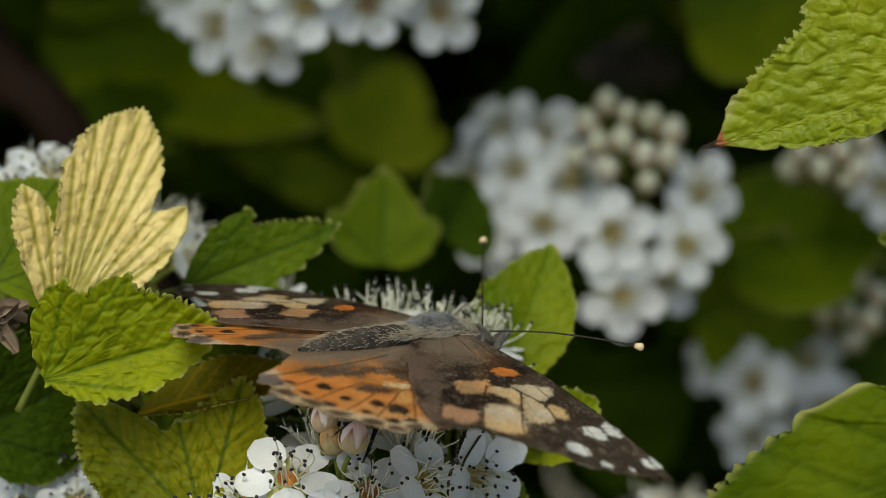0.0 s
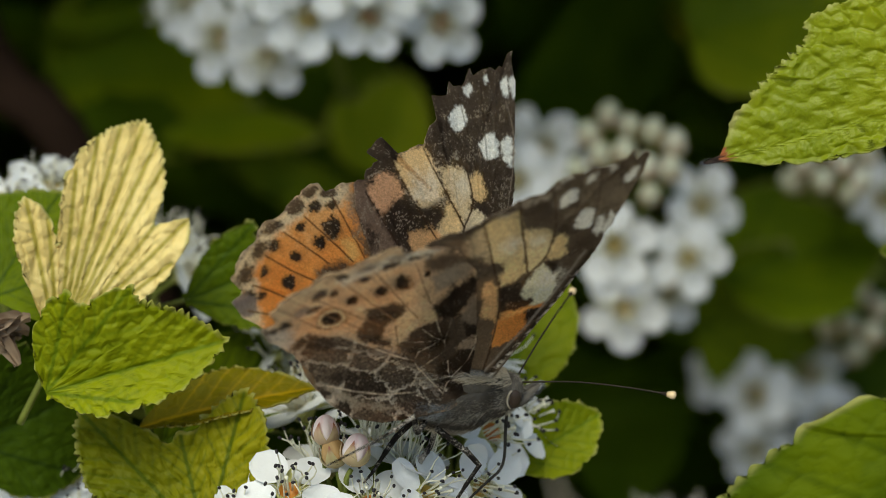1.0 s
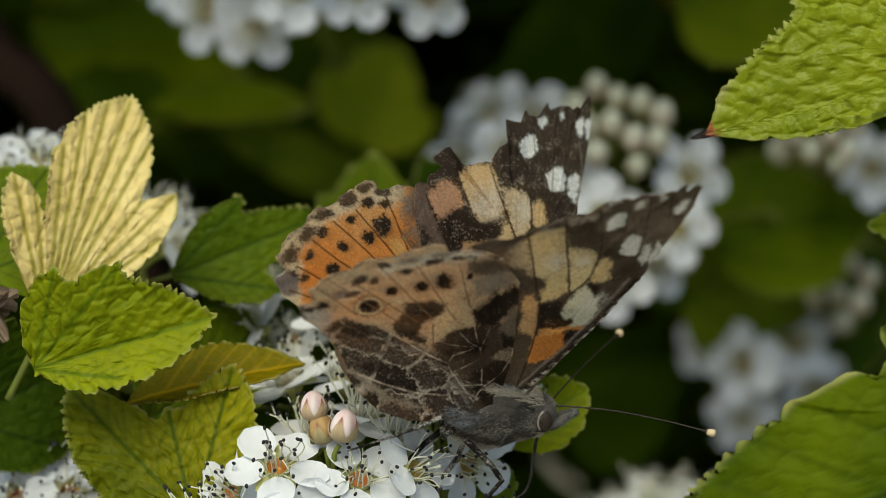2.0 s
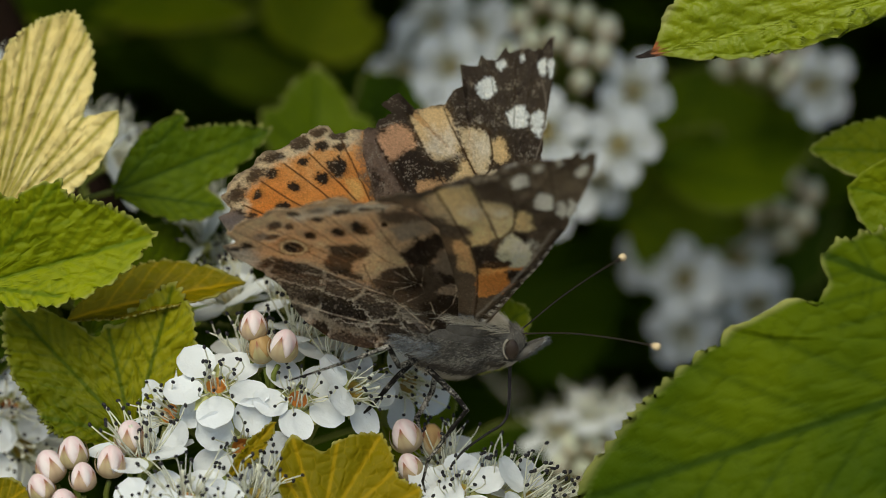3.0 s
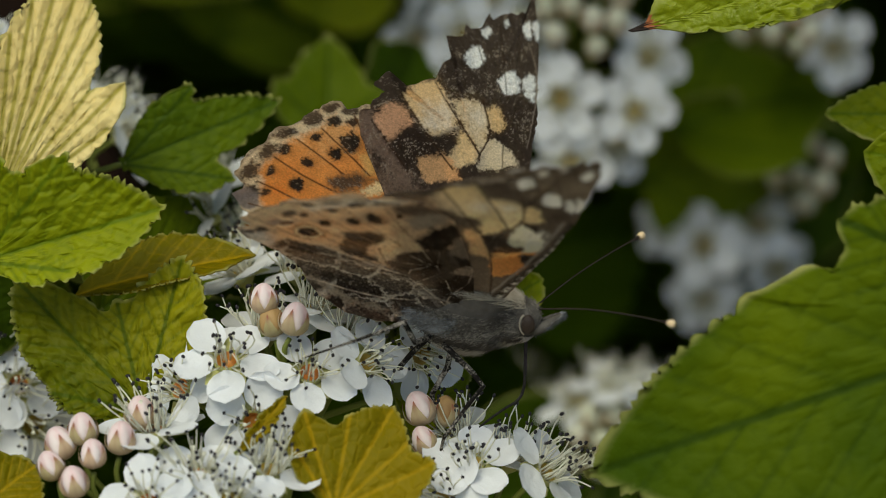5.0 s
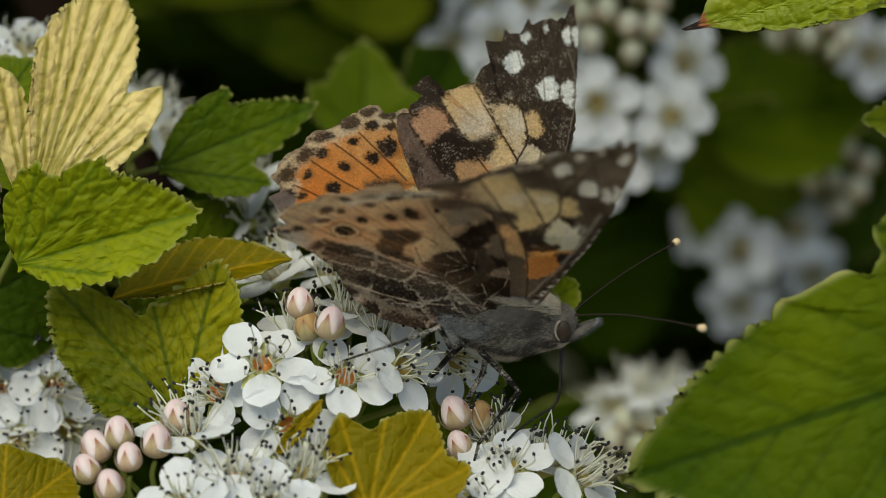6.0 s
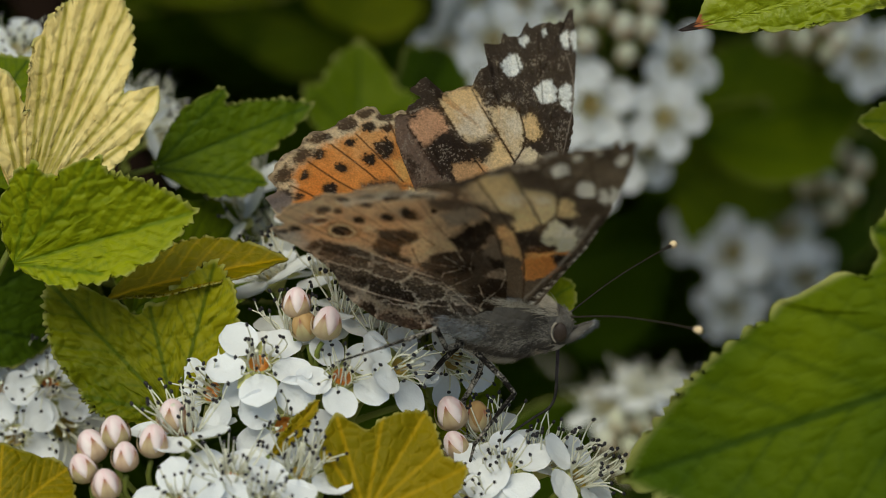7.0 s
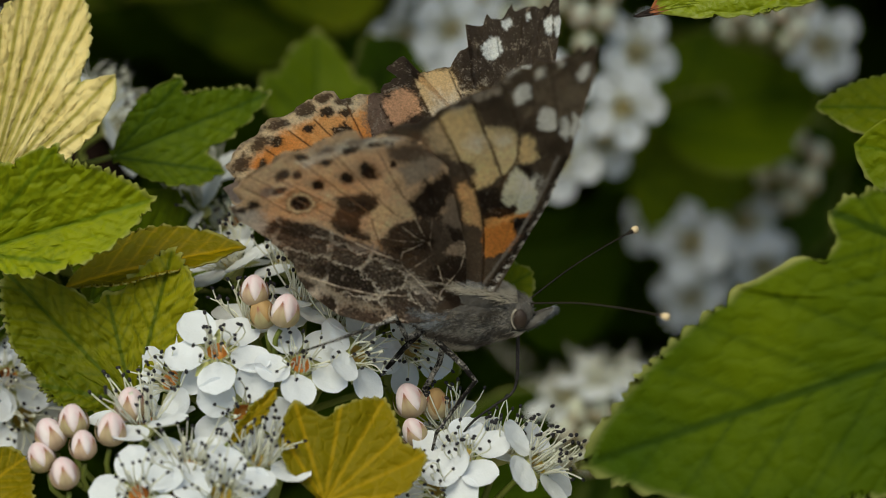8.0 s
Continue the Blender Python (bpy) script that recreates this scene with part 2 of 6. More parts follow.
def blob(sx, sy, sz, seg=14, rings=9, bumpy=0.0, seed=0):
    """An uneven ellipsoid."""
    verts, faces = [], []
    for i in range(rings + 1):
        th = math.pi * i / rings
        for k in range(seg):
            ph = 2 * math.pi * k / seg
            d = Vector((math.cos(th), math.sin(th) * math.cos(ph), math.sin(th) * math.sin(ph)))
            r = 1 + bumpy * noise.noise(d * 3 + Vector((seed, 0, 0)))
            verts.append(Vector((d.x * sx, d.y * sy, d.z * sz)) * r)
    for i in range(rings):
        for k in range(seg):
            a, b = i * seg + k, i * seg + (k + 1) % seg
            faces.append((a, a + seg, b + seg, b))
    return verts, faces


def lay(points, m):
    return [m @ Vector(p) for p in points]


def line_distance(x, y, segs):
    d = np.full(x.shape, 1e9)
    for ax, ay, bx, by in segs:
        vx, vy = bx - ax, by - ay
        k = np.clip(((x - ax) * vx + (y - ay) * vy) / (vx * vx + vy * vy + 1e-12), 0, 1)
        d = np.minimum(d, np.hypot(x - ax - k * vx, y - ay - k * vy))
    return d


def line_net(x, y, size, seed):
    """Distance to the borders of an irregular mesh of cells of that size."""
    x, y = x / size, y / size
    xi, yi = np.floor(x), np.floor(y)
    d1, d2 = np.full(x.shape, 9.0), np.full(x.shape, 9.0)
    for i in (-1, 0, 1):
        for j in (-1, 0, 1):
            u = np.sin((xi + i) * 127.1 + (yi + j) * 311.7 + seed) * 43758.5453
            v = np.sin((xi + i) * 269.5 + (yi + j) * 183.3 + seed) * 24634.6345
            d = np.hypot(xi + i + (u - np.floor(u)) - x, yi + j + (v - np.floor(v)) - y)
            d2 = np.where(d < d1, d1, np.minimum(d2, d))
            d1 = np.minimum(d1, d)
    return (d2 - d1) * size


# ---- leaves ----
def leaf_mesh(name, mat, length, lobes, span=100, teeth=0.16, tooth=0.05, fold=0.15, arch=0.1, relief=0.03, wave=0.03, n=320, rings=44, seed=0, tip=0.0, quilted=0.3, fan=(), step=0.13, vein_width=0.017, side_vein=0.5, pucker=0.006):
    """A toothed leaf blade, lengths in cm: stalk end at the origin, blade along x, upper face to +z. lobes: (degrees, length, half spread, sharpness, half spread on the other side)."""
    rng = np.random.RandomState(seed)
    th = np.radians(np.linspace(-span, span, n))
    r = np.zeros(n)
    for a, l, s, q, *other in lobes:
        d = np.degrees(th) - a
        k = np.clip(1 - np.abs(d) / np.where(d < 0, other[0] if other else s, s), 0, 1)
        r = (r ** 12 + (l * k ** q) ** 12) ** (1 / 12)
    r = np.maximum(r, 0.04) * length
    x, y = r * np.cos(th), r * np.sin(th)
    seg = np.hypot(np.diff(x), np.diff(y))
    s = np.concatenate([[0], np.cumsum(seg)])
    nx, ny = np.gradient(y), -np.gradient(x)
    nn = np.hypot(nx, ny) + 1e-9
    period = teeth * (1 + 0.25 * np.sin(s * 1.7 + seed))
    ph = (s / period) % 1
    size = tooth * (0.7 + 0.6 * rng.rand(64)[(s / teeth).astype(int) % 64])
    ph2 = (s / (period * 0.36) + 0.3 * np.sin(s * 5)) % 1
    off = size * (0.85 * np.where(ph < 0.68, (ph / 0.68) ** 0.8, ((1 - ph) / 0.32) ** 0.6) + 0.4 * (1 - np.abs(2 * ph2 - 1)) - 0.55) * np.clip(r / length * 2.5, 0, 1)
    if tip:
        off = off * np.clip((np.abs(np.degrees(th)) - 2) / 3, 0, 1)
    dx, dy = nx / nn * off, ny / nn * off
    mains, sides = [], []
    for a, l, *_ in lobes:
        ca, sa = math.cos(math.radians(a)), math.sin(math.radians(a))
        L = l * length * 0.97
        mains.append((0, 0, L * ca, L * sa))
        own = []
        for f in np.arange(0.18, 0.9, step) if not fan else ():
            for side in (-1, 1):
                f2 = f + 0.03 * side
                b = math.radians(a + side * (44 - 10 * f))
                l2 = length * l * 0.6 * (1 - f2 * 0.7)
                px, py = L * f2 * ca, L * f2 * sa
                own.append((px, py, px + l2 * math.cos(b), py + l2 * math.sin(b)))
        sides.append(own)
    for a, l in fan:
        mains.append((0, 0, l * length * math.cos(math.radians(a)), l * length * math.sin(math.radians(a))))
        sides.append([])
    ks = (np.arange(rings + 1) / rings) ** 0.7
    rim = np.clip((ks - 0.9) / 0.1, 0, 1) ** 1.5
    X, Y = np.outer(ks, x) + np.outer(rim, dx), np.outer(ks, y) + np.outer(rim, dy)
    each = np.array([line_distance(X, Y, [m]) for m in mains])
    d_main, sector = each.min(0), each.argmin(0)
    d_all = d_main.copy()
    for i, own in enumerate(sides):
        d_all = np.where(sector == i, np.minimum(d_all, line_distance(X, Y, own)), d_all) if own else d_all
    wid = vein_width * length ** 0.5
    vein = np.clip(np.exp(-(d_main / (wid * 0.9)) ** 2) + side_vein * np.exp(-(d_all / (wid * 0.6)) ** 2), 0, 1) * 0.85
    Z = fold * np.abs(Y) - arch * X ** 2 / length
    relief = relief * 0.9
    # a net of fine veins between the side veins
    net = line_net(X, Y, 0.13 * length ** 0.35, seed)
    vein = np.clip(vein + 0.28 * np.exp(-(net / (0.35 * wid)) ** 2), 0, 0.9)
    Z -= 0.25 * relief * np.exp(-(net / wid) ** 2)
    Z += pucker * (1 - np.exp(-(net / 0.05) ** 2)) * (0.6 + 0.8 * rng.rand(7, 7)[np.floor(X * 2.3).astype(int) % 7, np.floor(Y * 2.3).astype(int) % 7])
    Z += relief * (1 - np.exp(-(d_all / (0.09 * length ** 0.6)) ** 2))
    Z += wave * np.sin(X * 3.1 / length * 3 + seed) * np.abs(Y) / length * 3 + wave * 0.5 * np.sin(Y * 7 / length + seed * 2)
    quilt = np.array([noise.noise(Vector((a * 5, b * 5, seed))) for a, b in zip(X.ravel(), Y.ravel())]).reshape(X.shape)
    Z += relief * quilted * quilt
    verts = np.stack([X, Y, Z], -1).reshape(-1, 3) * CM
    faces = []
    for i in range(rings):
        for k in range(n - 1):
            a = i * n + k
            faces.append((a, a + n, a + n + 1, a + 1))
    pale = np.repeat(np.clip((ks - 0.972) / 0.02, 0, 1)[:, None], n, axis=1) * np.clip(off / (tooth + 1e-6) + 0.3, 0.1, 1)
    me = mesh_of(name, verts, faces, mat, True, {"vein": vein.ravel(), "rim": pale.ravel()})
    if tip:
        me.materials.append(RUST)
        me.materials.append(CHAR)
        for p in me.polygons:
            far = max(verts[i][0] for i in p.vertices) / CM
            if far > length * (1 - tip * 0.45):
                p.material_index = 2
            elif far > length * (1 - tip) and abs(verts[p.vertices[0]][1]) < 0.16 * CM:
                p.material_index = 1
    return me


def leaf_pose(u, v, w, ang, lean=0, turn=0):
    """Blade from its stalk end: ang in the viewer's plane, lean tips it away, turn rolls it about its midrib."""
    return Matrix.Translation((u * CM, w * CM, v * CM)) @ Matrix.Rotation(radians(90), 4, "X") @ Matrix.Rotation(radians(ang), 4, "Z") @ Matrix.Rotation(radians(lean), 4, "Y") @ Matrix.Rotation(radians(turn), 4, "X")


OVATE = [(0, 1.0, 95, 0.85), (38, 0.66, 70, 0.8), (-38, 0.66, 70, 0.8)]
TRI = [(0, 1.0, 60, 0.55), (48, 0.74, 48, 0.6), (-48, 0.74, 48, 0.6)]
ROUND = [(0, 1.0, 80, 0.42), (45, 0.88, 70, 0.45), (-45, 0.88, 70, 0.45)]
BROAD = [(0, 1.0, 80, 0.75), (40, 0.74, 60, 0.65), (-40, 0.74, 60, 0.65)]
LANCE = [(0, 1.0, 42, 0.8)]

# ---- ground ----
bm = bmesh.new()
bmesh.ops.create_grid(bm, x_segments=60, y_segments=60, size=1.0)
for vtx in bm.verts:
    r = vtx.co.length
    vtx.co.z = 0.012 * noise.noise(vtx.co * 9) if r < 0.95 else 0
    vtx.co.x, vtx.co.y = vtx.co.x * (1 + 300 * max(0, r - 0.6) ** 3), vtx.co.y * (1 + 300 * max(0, r - 0.6) ** 3)
gm = bpy.data.meshes.new("ground")
bm.to_mesh(gm)
bm.free()
gm.materials.append(SOIL)
# out of view; serves as a reflector from below
ground = thing("ground", Matrix.Identity(4), "unseen ground under the shrub, made pale to bounce light", "ground", "", "structure", gm)

# ---- the shrub ----
shrub = thing("ninebark_shrub", BUSH, "leafy green ninebark shrub with toothed lobed leaves", "shrub")


def in_bush(world_point):
    return BUSH.inverted() @ Vector(world_point)


def branch(points, r0, r1, mat=BARK, name="branch"):
    pts = smooth_line(points, 22) * CM
    rad = np.linspace(r0, r1, 22) * CM * (1 + 0.08 * np.sin(np.arange(22) * 2.1))
    v, f = tube(pts, rad, 8)
    return child(name, mesh_of(name, v, f, mat), shrub)


def foot(u, w):
    """Where a stem leaves the soil, in the bush's axes, in centimetres."""
    p = in_bush((u * CM, w * CM, -0.01)) / CM
    return (p.x, p.y, p.z)


# main stems (right, away, up)
branch([foot(-8, 40), (-4, 25, -30), (-2.5, 15, -6), (-5.24, 12, 2.98), (-6.58, 12, 4.80), (-9, 14, 12), (-11, 18, 24)], 0.55, 0.25)
branch([foot(14, 42), (15, 28, -30), (16, 22, -5), (17, 20, 8), (16, 22, 26)], 0.8, 0.25)
branch([foot(10, 38), (12, 24, -30), (11, 17, -8), (10.5, 16, 5), (11, 18, 22)], 0.8, 0.25)
branch([foot(-2, 36), (-3, 18, -30), (-2.2, 8, -12), (-1.6, 3.5, -6.5), (-1.4, 1.8, -4.0)], 0.7, 0.12)
branch([foot(5, 36), (5, 18, -28), (3, 8, -11), (1.5, 3, -6), (1.2, 2.0, -4.2)], 0.6, 0.1)
branch([foot(14, 36), (15, 16, -25), (13, 4, -8), (9.5, -0.5, -1.5), (7.4, -2.2, -0.6)], 0.6, 0.1)
branch([foot(-12, 36), (-12, 18, -25), (-9, 8, -10), (-6.8, 4, -5), (-5.6, 3, -2.6)], 0.6, 0.1)


def leaf(mat, length, lobes, at, label="", tip=0.0, thick=True, stalk=True, **kw):
    if at[2] > 4:
        kw = {"n": 150, "rings": 14, **kw}
    me = leaf_mesh("leaf", mat, length, lobes, tip=tip, **kw)
    ob = child("leaf", me, shrub, leaf_pose(*at), label)
    if thick:
        so = ob.modifiers.new("thickness", "SOLIDIFY")
        so.thickness, so.offset = 0.02 * CM, -1
    if stalk and at[2] < 4:
        v, f = tube(smooth_line([(0.05, 0, -0.01), (-0.4, 0.05, -0.1), (-0.9, 0.1, -0.35)], 8) * CM, np.linspace(0.035, 0.045, 8) * CM, 6)
        child("petiole", mesh_of("petiole", v, f, STEM), ob)
    return ob

# ---- large leaves that stand clear ----
leaf(YELLOW, 2.85, [(0, 1.0, 21, 0.2, 17), (33, 0.62, 14, 0.25, 15), (-24, 0.74, 16, 0.3, 16)], (-4.54, 0.31, 0.9, 70, 8, 6), "pale yellow three-lobed ribbed leaf standing upright", span=50, relief=0.1, teeth=0.2, tooth=0.05, wave=0.03, seed=3, quilted=0.25, fan=((-32, 0.56), (-17, 0.68), (-9, 0.9), (-4.5, 0.95), (5, 0.95), (10, 0.88), (15, 0.72), (25, 0.55)))
leaf(LIME, 2.08, [(0, 1.0, 60, 0.62, 36), (33, 0.74, 26, 0.5), (58, 0.56, 34, 0.45), (-22, 0.5, 26, 0.5)], (-4.61, -0.19, 0.2, 16, -8, 0), "bright green toothed leaf with a pointed tip", seed=5, relief=0.07, quilted=0.5, side_vein=0.5, pucker=0.010, teeth=0.2, tooth=0.085, fold=0.34, stalk=False)
leaf(MID, 2.1, [(0, 1.0, 46, 0.6, 32), (-30, 0.6, 40, 0.3), (-58, 0.84, 30, 0.35), (35, 0.5, 30, 0.5)], (-2.86, -1.85, 0.5, 134, 6, 6), "dark green crinkled lobed leaf with scalloped edge", seed=7, quilted=0.7, side_vein=0.6, relief=0.085, pucker=0.014, teeth=0.16, tooth=0.075, fold=0.15)
leaf(OLIVE, 2.05, LANCE, (-3.64, -0.57, 0.95, 17, -2, -52), "narrow olive leaf seen on edge", seed=9, span=50, fold=0.35, stalk=False)
leaf(OLIVE, 0.85, [(0, 1.0, 16, 0.6)], (-1.79, -2.29, -0.6, 48, 0, 15), "small narrow yellow-green leaf", seed=11, span=30, teeth=0.14, fold=0.2)
leaf(OLIVE, 1.32, [(0, 1.0, 40, 0.33), (-35, 0.92, 30, 0.36), (46, 0.86, 34, 0.38)], (-0.74, -2.88, -0.7, 60, 10, -5), "rounded ribbed yellow-green leaf", seed=13, span=80, relief=0.04, vein_width=0.02, teeth=0.2, tooth=0.04, quilted=0.2, fan=((-55, 0.7), (-18, 0.9), (20, 0.9), (62, 0.6)))
TIP_LEAF = leaf(TIPPED, 3.6, [(0, 0.97, 13, 0.5, 46), (0, 1.01, 1.3, 0.6, 1.9), (-30, 0.7, 34, 0.5)], (6.23, 3.25, 0.0, 193.5, 4, 0), "lime green quilted leaf with a rusty withered tip", tip=0.05, quilted=0.6, pucker=0.013, side_vein=0.7, seed=17, span=66, relief=0.07, teeth=0.30, tooth=0.075, n=440, rings=60, fold=0.06)
leaf(BROADLEAF, 5.42, [(0, 1.0, 60, 1.1), (40, 0.55, 36, 0.45), (-40, 0.5, 34, 0.45)], (7.09, -0.77, -1.6, 198, 2, 6), "large broad green leaf with dark sunken veins", seed=19, span=80, teeth=0.46, tooth=0.14, relief=0.05, quilted=0.15, step=0.16, vein_width=0.022, fold=0.08, n=440, rings=60)
leaf(GREEN, 1.98, [(0, 1.0, 38, 0.95), (-30, 0.66, 28, 0.55), (26, 0.62, 26, 0.55)], (-3.19, 0.90, 2.2, 22.5, 5, 0), "mid green toothed leaf", seed=23, teeth=0.25, tooth=0.07)
leaf(GREEN, 1.3, TRI, (-0.97, 1.37, 7.4, 88, 10, 10), "green lobed leaf in shade", seed=29, span=95, teeth=0.3)
# the darkest leaves farther back carry part of their shade in the material colour
leaf(DARK_SHADE, 0.95, ROUND, (-0.17, 1.77, 8.1, 60, 20, 30), "rounded leaf, its dark green deepened for shade", seed=31, span=95, teeth=0.3)
leaf(LIME, 1.7, TRI, (-1.24, 3.17, 14.9, 70, 10, 10), "green lobed leaf in shade", seed=37, span=90, teeth=0.3)
leaf(LIME, 1.95, [(0, 1.0, 48, 0.6, 50), (25, 0.7, 25, 0.5)], (0.44, -0.36, 2.4, 70, 8, 0), "bright green pointed leaf behind the blossom", seed=41, teeth=0.22)
leaf(LIME, 1.25, [(0, 1.0, 50, 0.45)], (0.53, -1.03, 1.6, 30, 5, 0), "small bright green leaf behind the blossom", seed=43, teeth=0.2)
leaf(LIME, 0.9, ROUND, (-0.09, -1.71, 1.4, 20, 5, -10), "small bright green leaf behind the blossom", seed=47, teeth=0.2, span=90)
leaf(GREEN, 2.6, BROAD, (3.73, 1.49, 12.2, 20, 15, -35), "green leaf in half shade", seed=53, teeth=0.3)
leaf(GREEN, 2.4, BROAD, (3.37, 0.87, 12.8, 12, 10, 30), "green leaf in half shade", seed=59, teeth=0.3)
leaf(DARK_SHADE, 2.4, BROAD, (4.73, 0.27, 14.9, 35, 10, 0), "leaf, its dark green deepened for shade", seed=61, teeth=0.3)
leaf(LIME, 3.4, BROAD, (-5.90, 4.50, 14.9, 8, 10, -30), "bright green leaf in half shade", seed=67, teeth=0.35)
leaf(LIME, 2.4, LANCE, (-4.24, 3.61, 13.5, 6, 5, -45), "green leaf seen on edge", seed=71, span=50, teeth=0.3)
leaf(GREEN, 3.2, BROAD, (-2.73, 2.92, 16.2, 60, 10, 10), "green leaf in deep shade", seed=73, teeth=0.35)
leaf(GREEN, 3.0, BROAD, (3.24, 4.20, 17.6, 10, 15, -20), "green leaf in deep shade", seed=79, teeth=0.35)
leaf(DARK_SHADE, 3.0, BROAD, (-5.40, 5.59, 20.2, 120, 15, -20), "leaf, its dark green deepened for deep shade", seed=80, teeth=0.35)
leaf(MID, 2.6, BROAD, (3.17, 5.61, 16.2, 20, 10, -35), "olive leaf in half shade", seed=83, teeth=0.35)
leaf(LIME, 2.4, BROAD, (3.3, 5.0, 12.6, 14, -14, -20), "yellow-green leaf catching the light", seed=85, teeth=0.3)
leaf(LIME, 1.7, BROAD, (5.5, 5.2, 12.4, 70, -14, 10), "yellow-green leaf catching the light", seed=86, teeth=0.3)
leaf(LIME, 1.9, [(0, 1.0, 40, 0.8)], (6.67, 1.39, 2, 177, -12, 15), "green pointed leaf", seed=89, teeth=0.25)
leaf(LIME, 1.9, BROAD, (7.00, 0.64, 1.2, 170, -10, -10), "green toothed leaf", seed=90, teeth=0.25)
leaf(OLIVE, 1.0, ROUND, (-4.72, -2.98, -0.5, 40, 15, -20), "rounded yellow-green leaf with scalloped edge", seed=97, teeth=0.2, tooth=0.05, span=90)
leaf(GREEN, 1.5, ROUND, (-5.37, 0.90, 1.5, 60, 10, -20), "green rounded leaf", seed=98, teeth=0.2, span=90)
leaf(DARK_SHADE, 1.8, BROAD, (-5.60, -0.76, 1.8, 25, 10, 20), "dark green leaf", seed=99, teeth=0.22)
leaf(GREEN, 1.6, BROAD, (-5.30, -0.19, 2.6, -20, 10, 20), "green leaf", seed=100, teeth=0.22)
leaf(GREEN, 2.0, BROAD, (-3.44, -0.77, 2, 40, 25, 20), "soft green leaf behind the blossom", seed=101, teeth=0.22)
leaf(DARK_SHADE, 2.0, BROAD, (-2.73, -2.26, 0.9, 60, 15, 10), "dark green leaf under the blossom", seed=103, teeth=0.22)
leaf(GREEN, 2.6, BROAD, (5.86, -3.06, -1.2, 165, 8, 12), "green toothed leaf", seed=104, teeth=0.3)
leaf(DARK_SHADE, 2.6, BROAD, (0.71, -3.42, 9.5, 10, 15, 10), "leaf, its dark green deepened for deep shade", seed=106, teeth=0.3)


def foliage(count, box, seed, name, label, sizes=(2.0, 4.0), mat=DARK_SHADE):
    """Uncountable leaves of the bush's inside, in one mesh. box: right, away, up ranges in cm."""
    rng = np.random.RandomState(seed)
    protos = []
    for k in range(4):
        me = leaf_mesh("proto", mat, 1.0, [BROAD, TRI, OVATE, ROUND][k], n=25, rings=2, teeth=0.22, tooth=0.05, seed=k)
        protos.append((np.array([v.co for v in me.vertices]), np.array([p.vertices[:] for p in me.polygons])))
        bpy.data.meshes.remove(me)
    vs, fs, base = [], [], 0
    for i in range(count):
        v, f = protos[i % 4]
        at = [rng.uniform(a, b) for a, b in box]
        m = np.array(Euler((radians(rng.uniform(-50, 60)), radians(rng.uniform(-40, 40)), radians(rng.uniform(0, 360)))).to_matrix())
        vs.append((v * rng.uniform(*sizes)) @ m.T + np.array(at) * CM)
        fs.append(f + base)
        base += len(v)
    me = mesh_of(name, np.concatenate(vs), np.concatenate(fs), mat)
    ob = child(name, me, shrub, None, label)
    ob["kind"] = "stuff"
    return ob


# inner and lower leaves take the darkened green so the gaps read as shade
foliage(2600, ((-40, 42), (14, 42), (-50, 26)), 1, "inner_foliage", "dense leaves inside the shrub, coloured dark for shade")
foliage(1100, ((-16, 18), (15.5, 26), (-16, 9)), 4, "heart_foliage", "crowded leaves behind the blossom, coloured dark for shade")
# out-of-view canopy, added to keep sun off the blossom and leaves farther back
foliage(1500, ((-34, 36), (0, 40), (9, 22)), 2, "upper_foliage", "unseen leaves added overhead to shade the shrub's inside", (2.5, 4.5), GREEN)
foliage(900, ((-45, 50), (9, 40), (-60, -12)), 3, "lower_foliage", "leaves low in the shrub, coloured dark for shade", (2.5, 4.5), DARK_SHADE)

# ---- blossom ----
def petal_mesh(seed):
    """A round, shallow petal on a short claw, its rim a little uneven."""
    nr, na = 8, 15
    verts, faces = [], []
    for i in range(nr + 1):
        k = i / nr
        c = 1 - (2 * k - 1) ** 2
        half = 0.206 * max(c, 0.0) ** 0.5 * (0.86 + 0.2 * k) + 0.03 * (1 - k)
        for j in range(na):
            s = j / (na - 1) * 2 - 1
            x = 0.15 + 0.45 * k + 0.012 * noise.noise(Vector((s * 3, k * 2, seed)))
            y = half * s * (1 + 0.06 * noise.noise(Vector((k * 4, s, seed + 9))))
            z = 0.9 * y * y + 0.35 * (k - 0.5) ** 2 * 0.46 + 0.022 * noise.noise(Vector((x * 7, y * 7, seed)))
            verts.append((x * CM, y * CM, z * CM))
    for i in range(nr):
        for j in range(na - 1):
            a = i * na + j
            faces.append((a, a + na, a + na + 1, a + 1))
    return mesh_of("petal", verts, faces, PETAL)


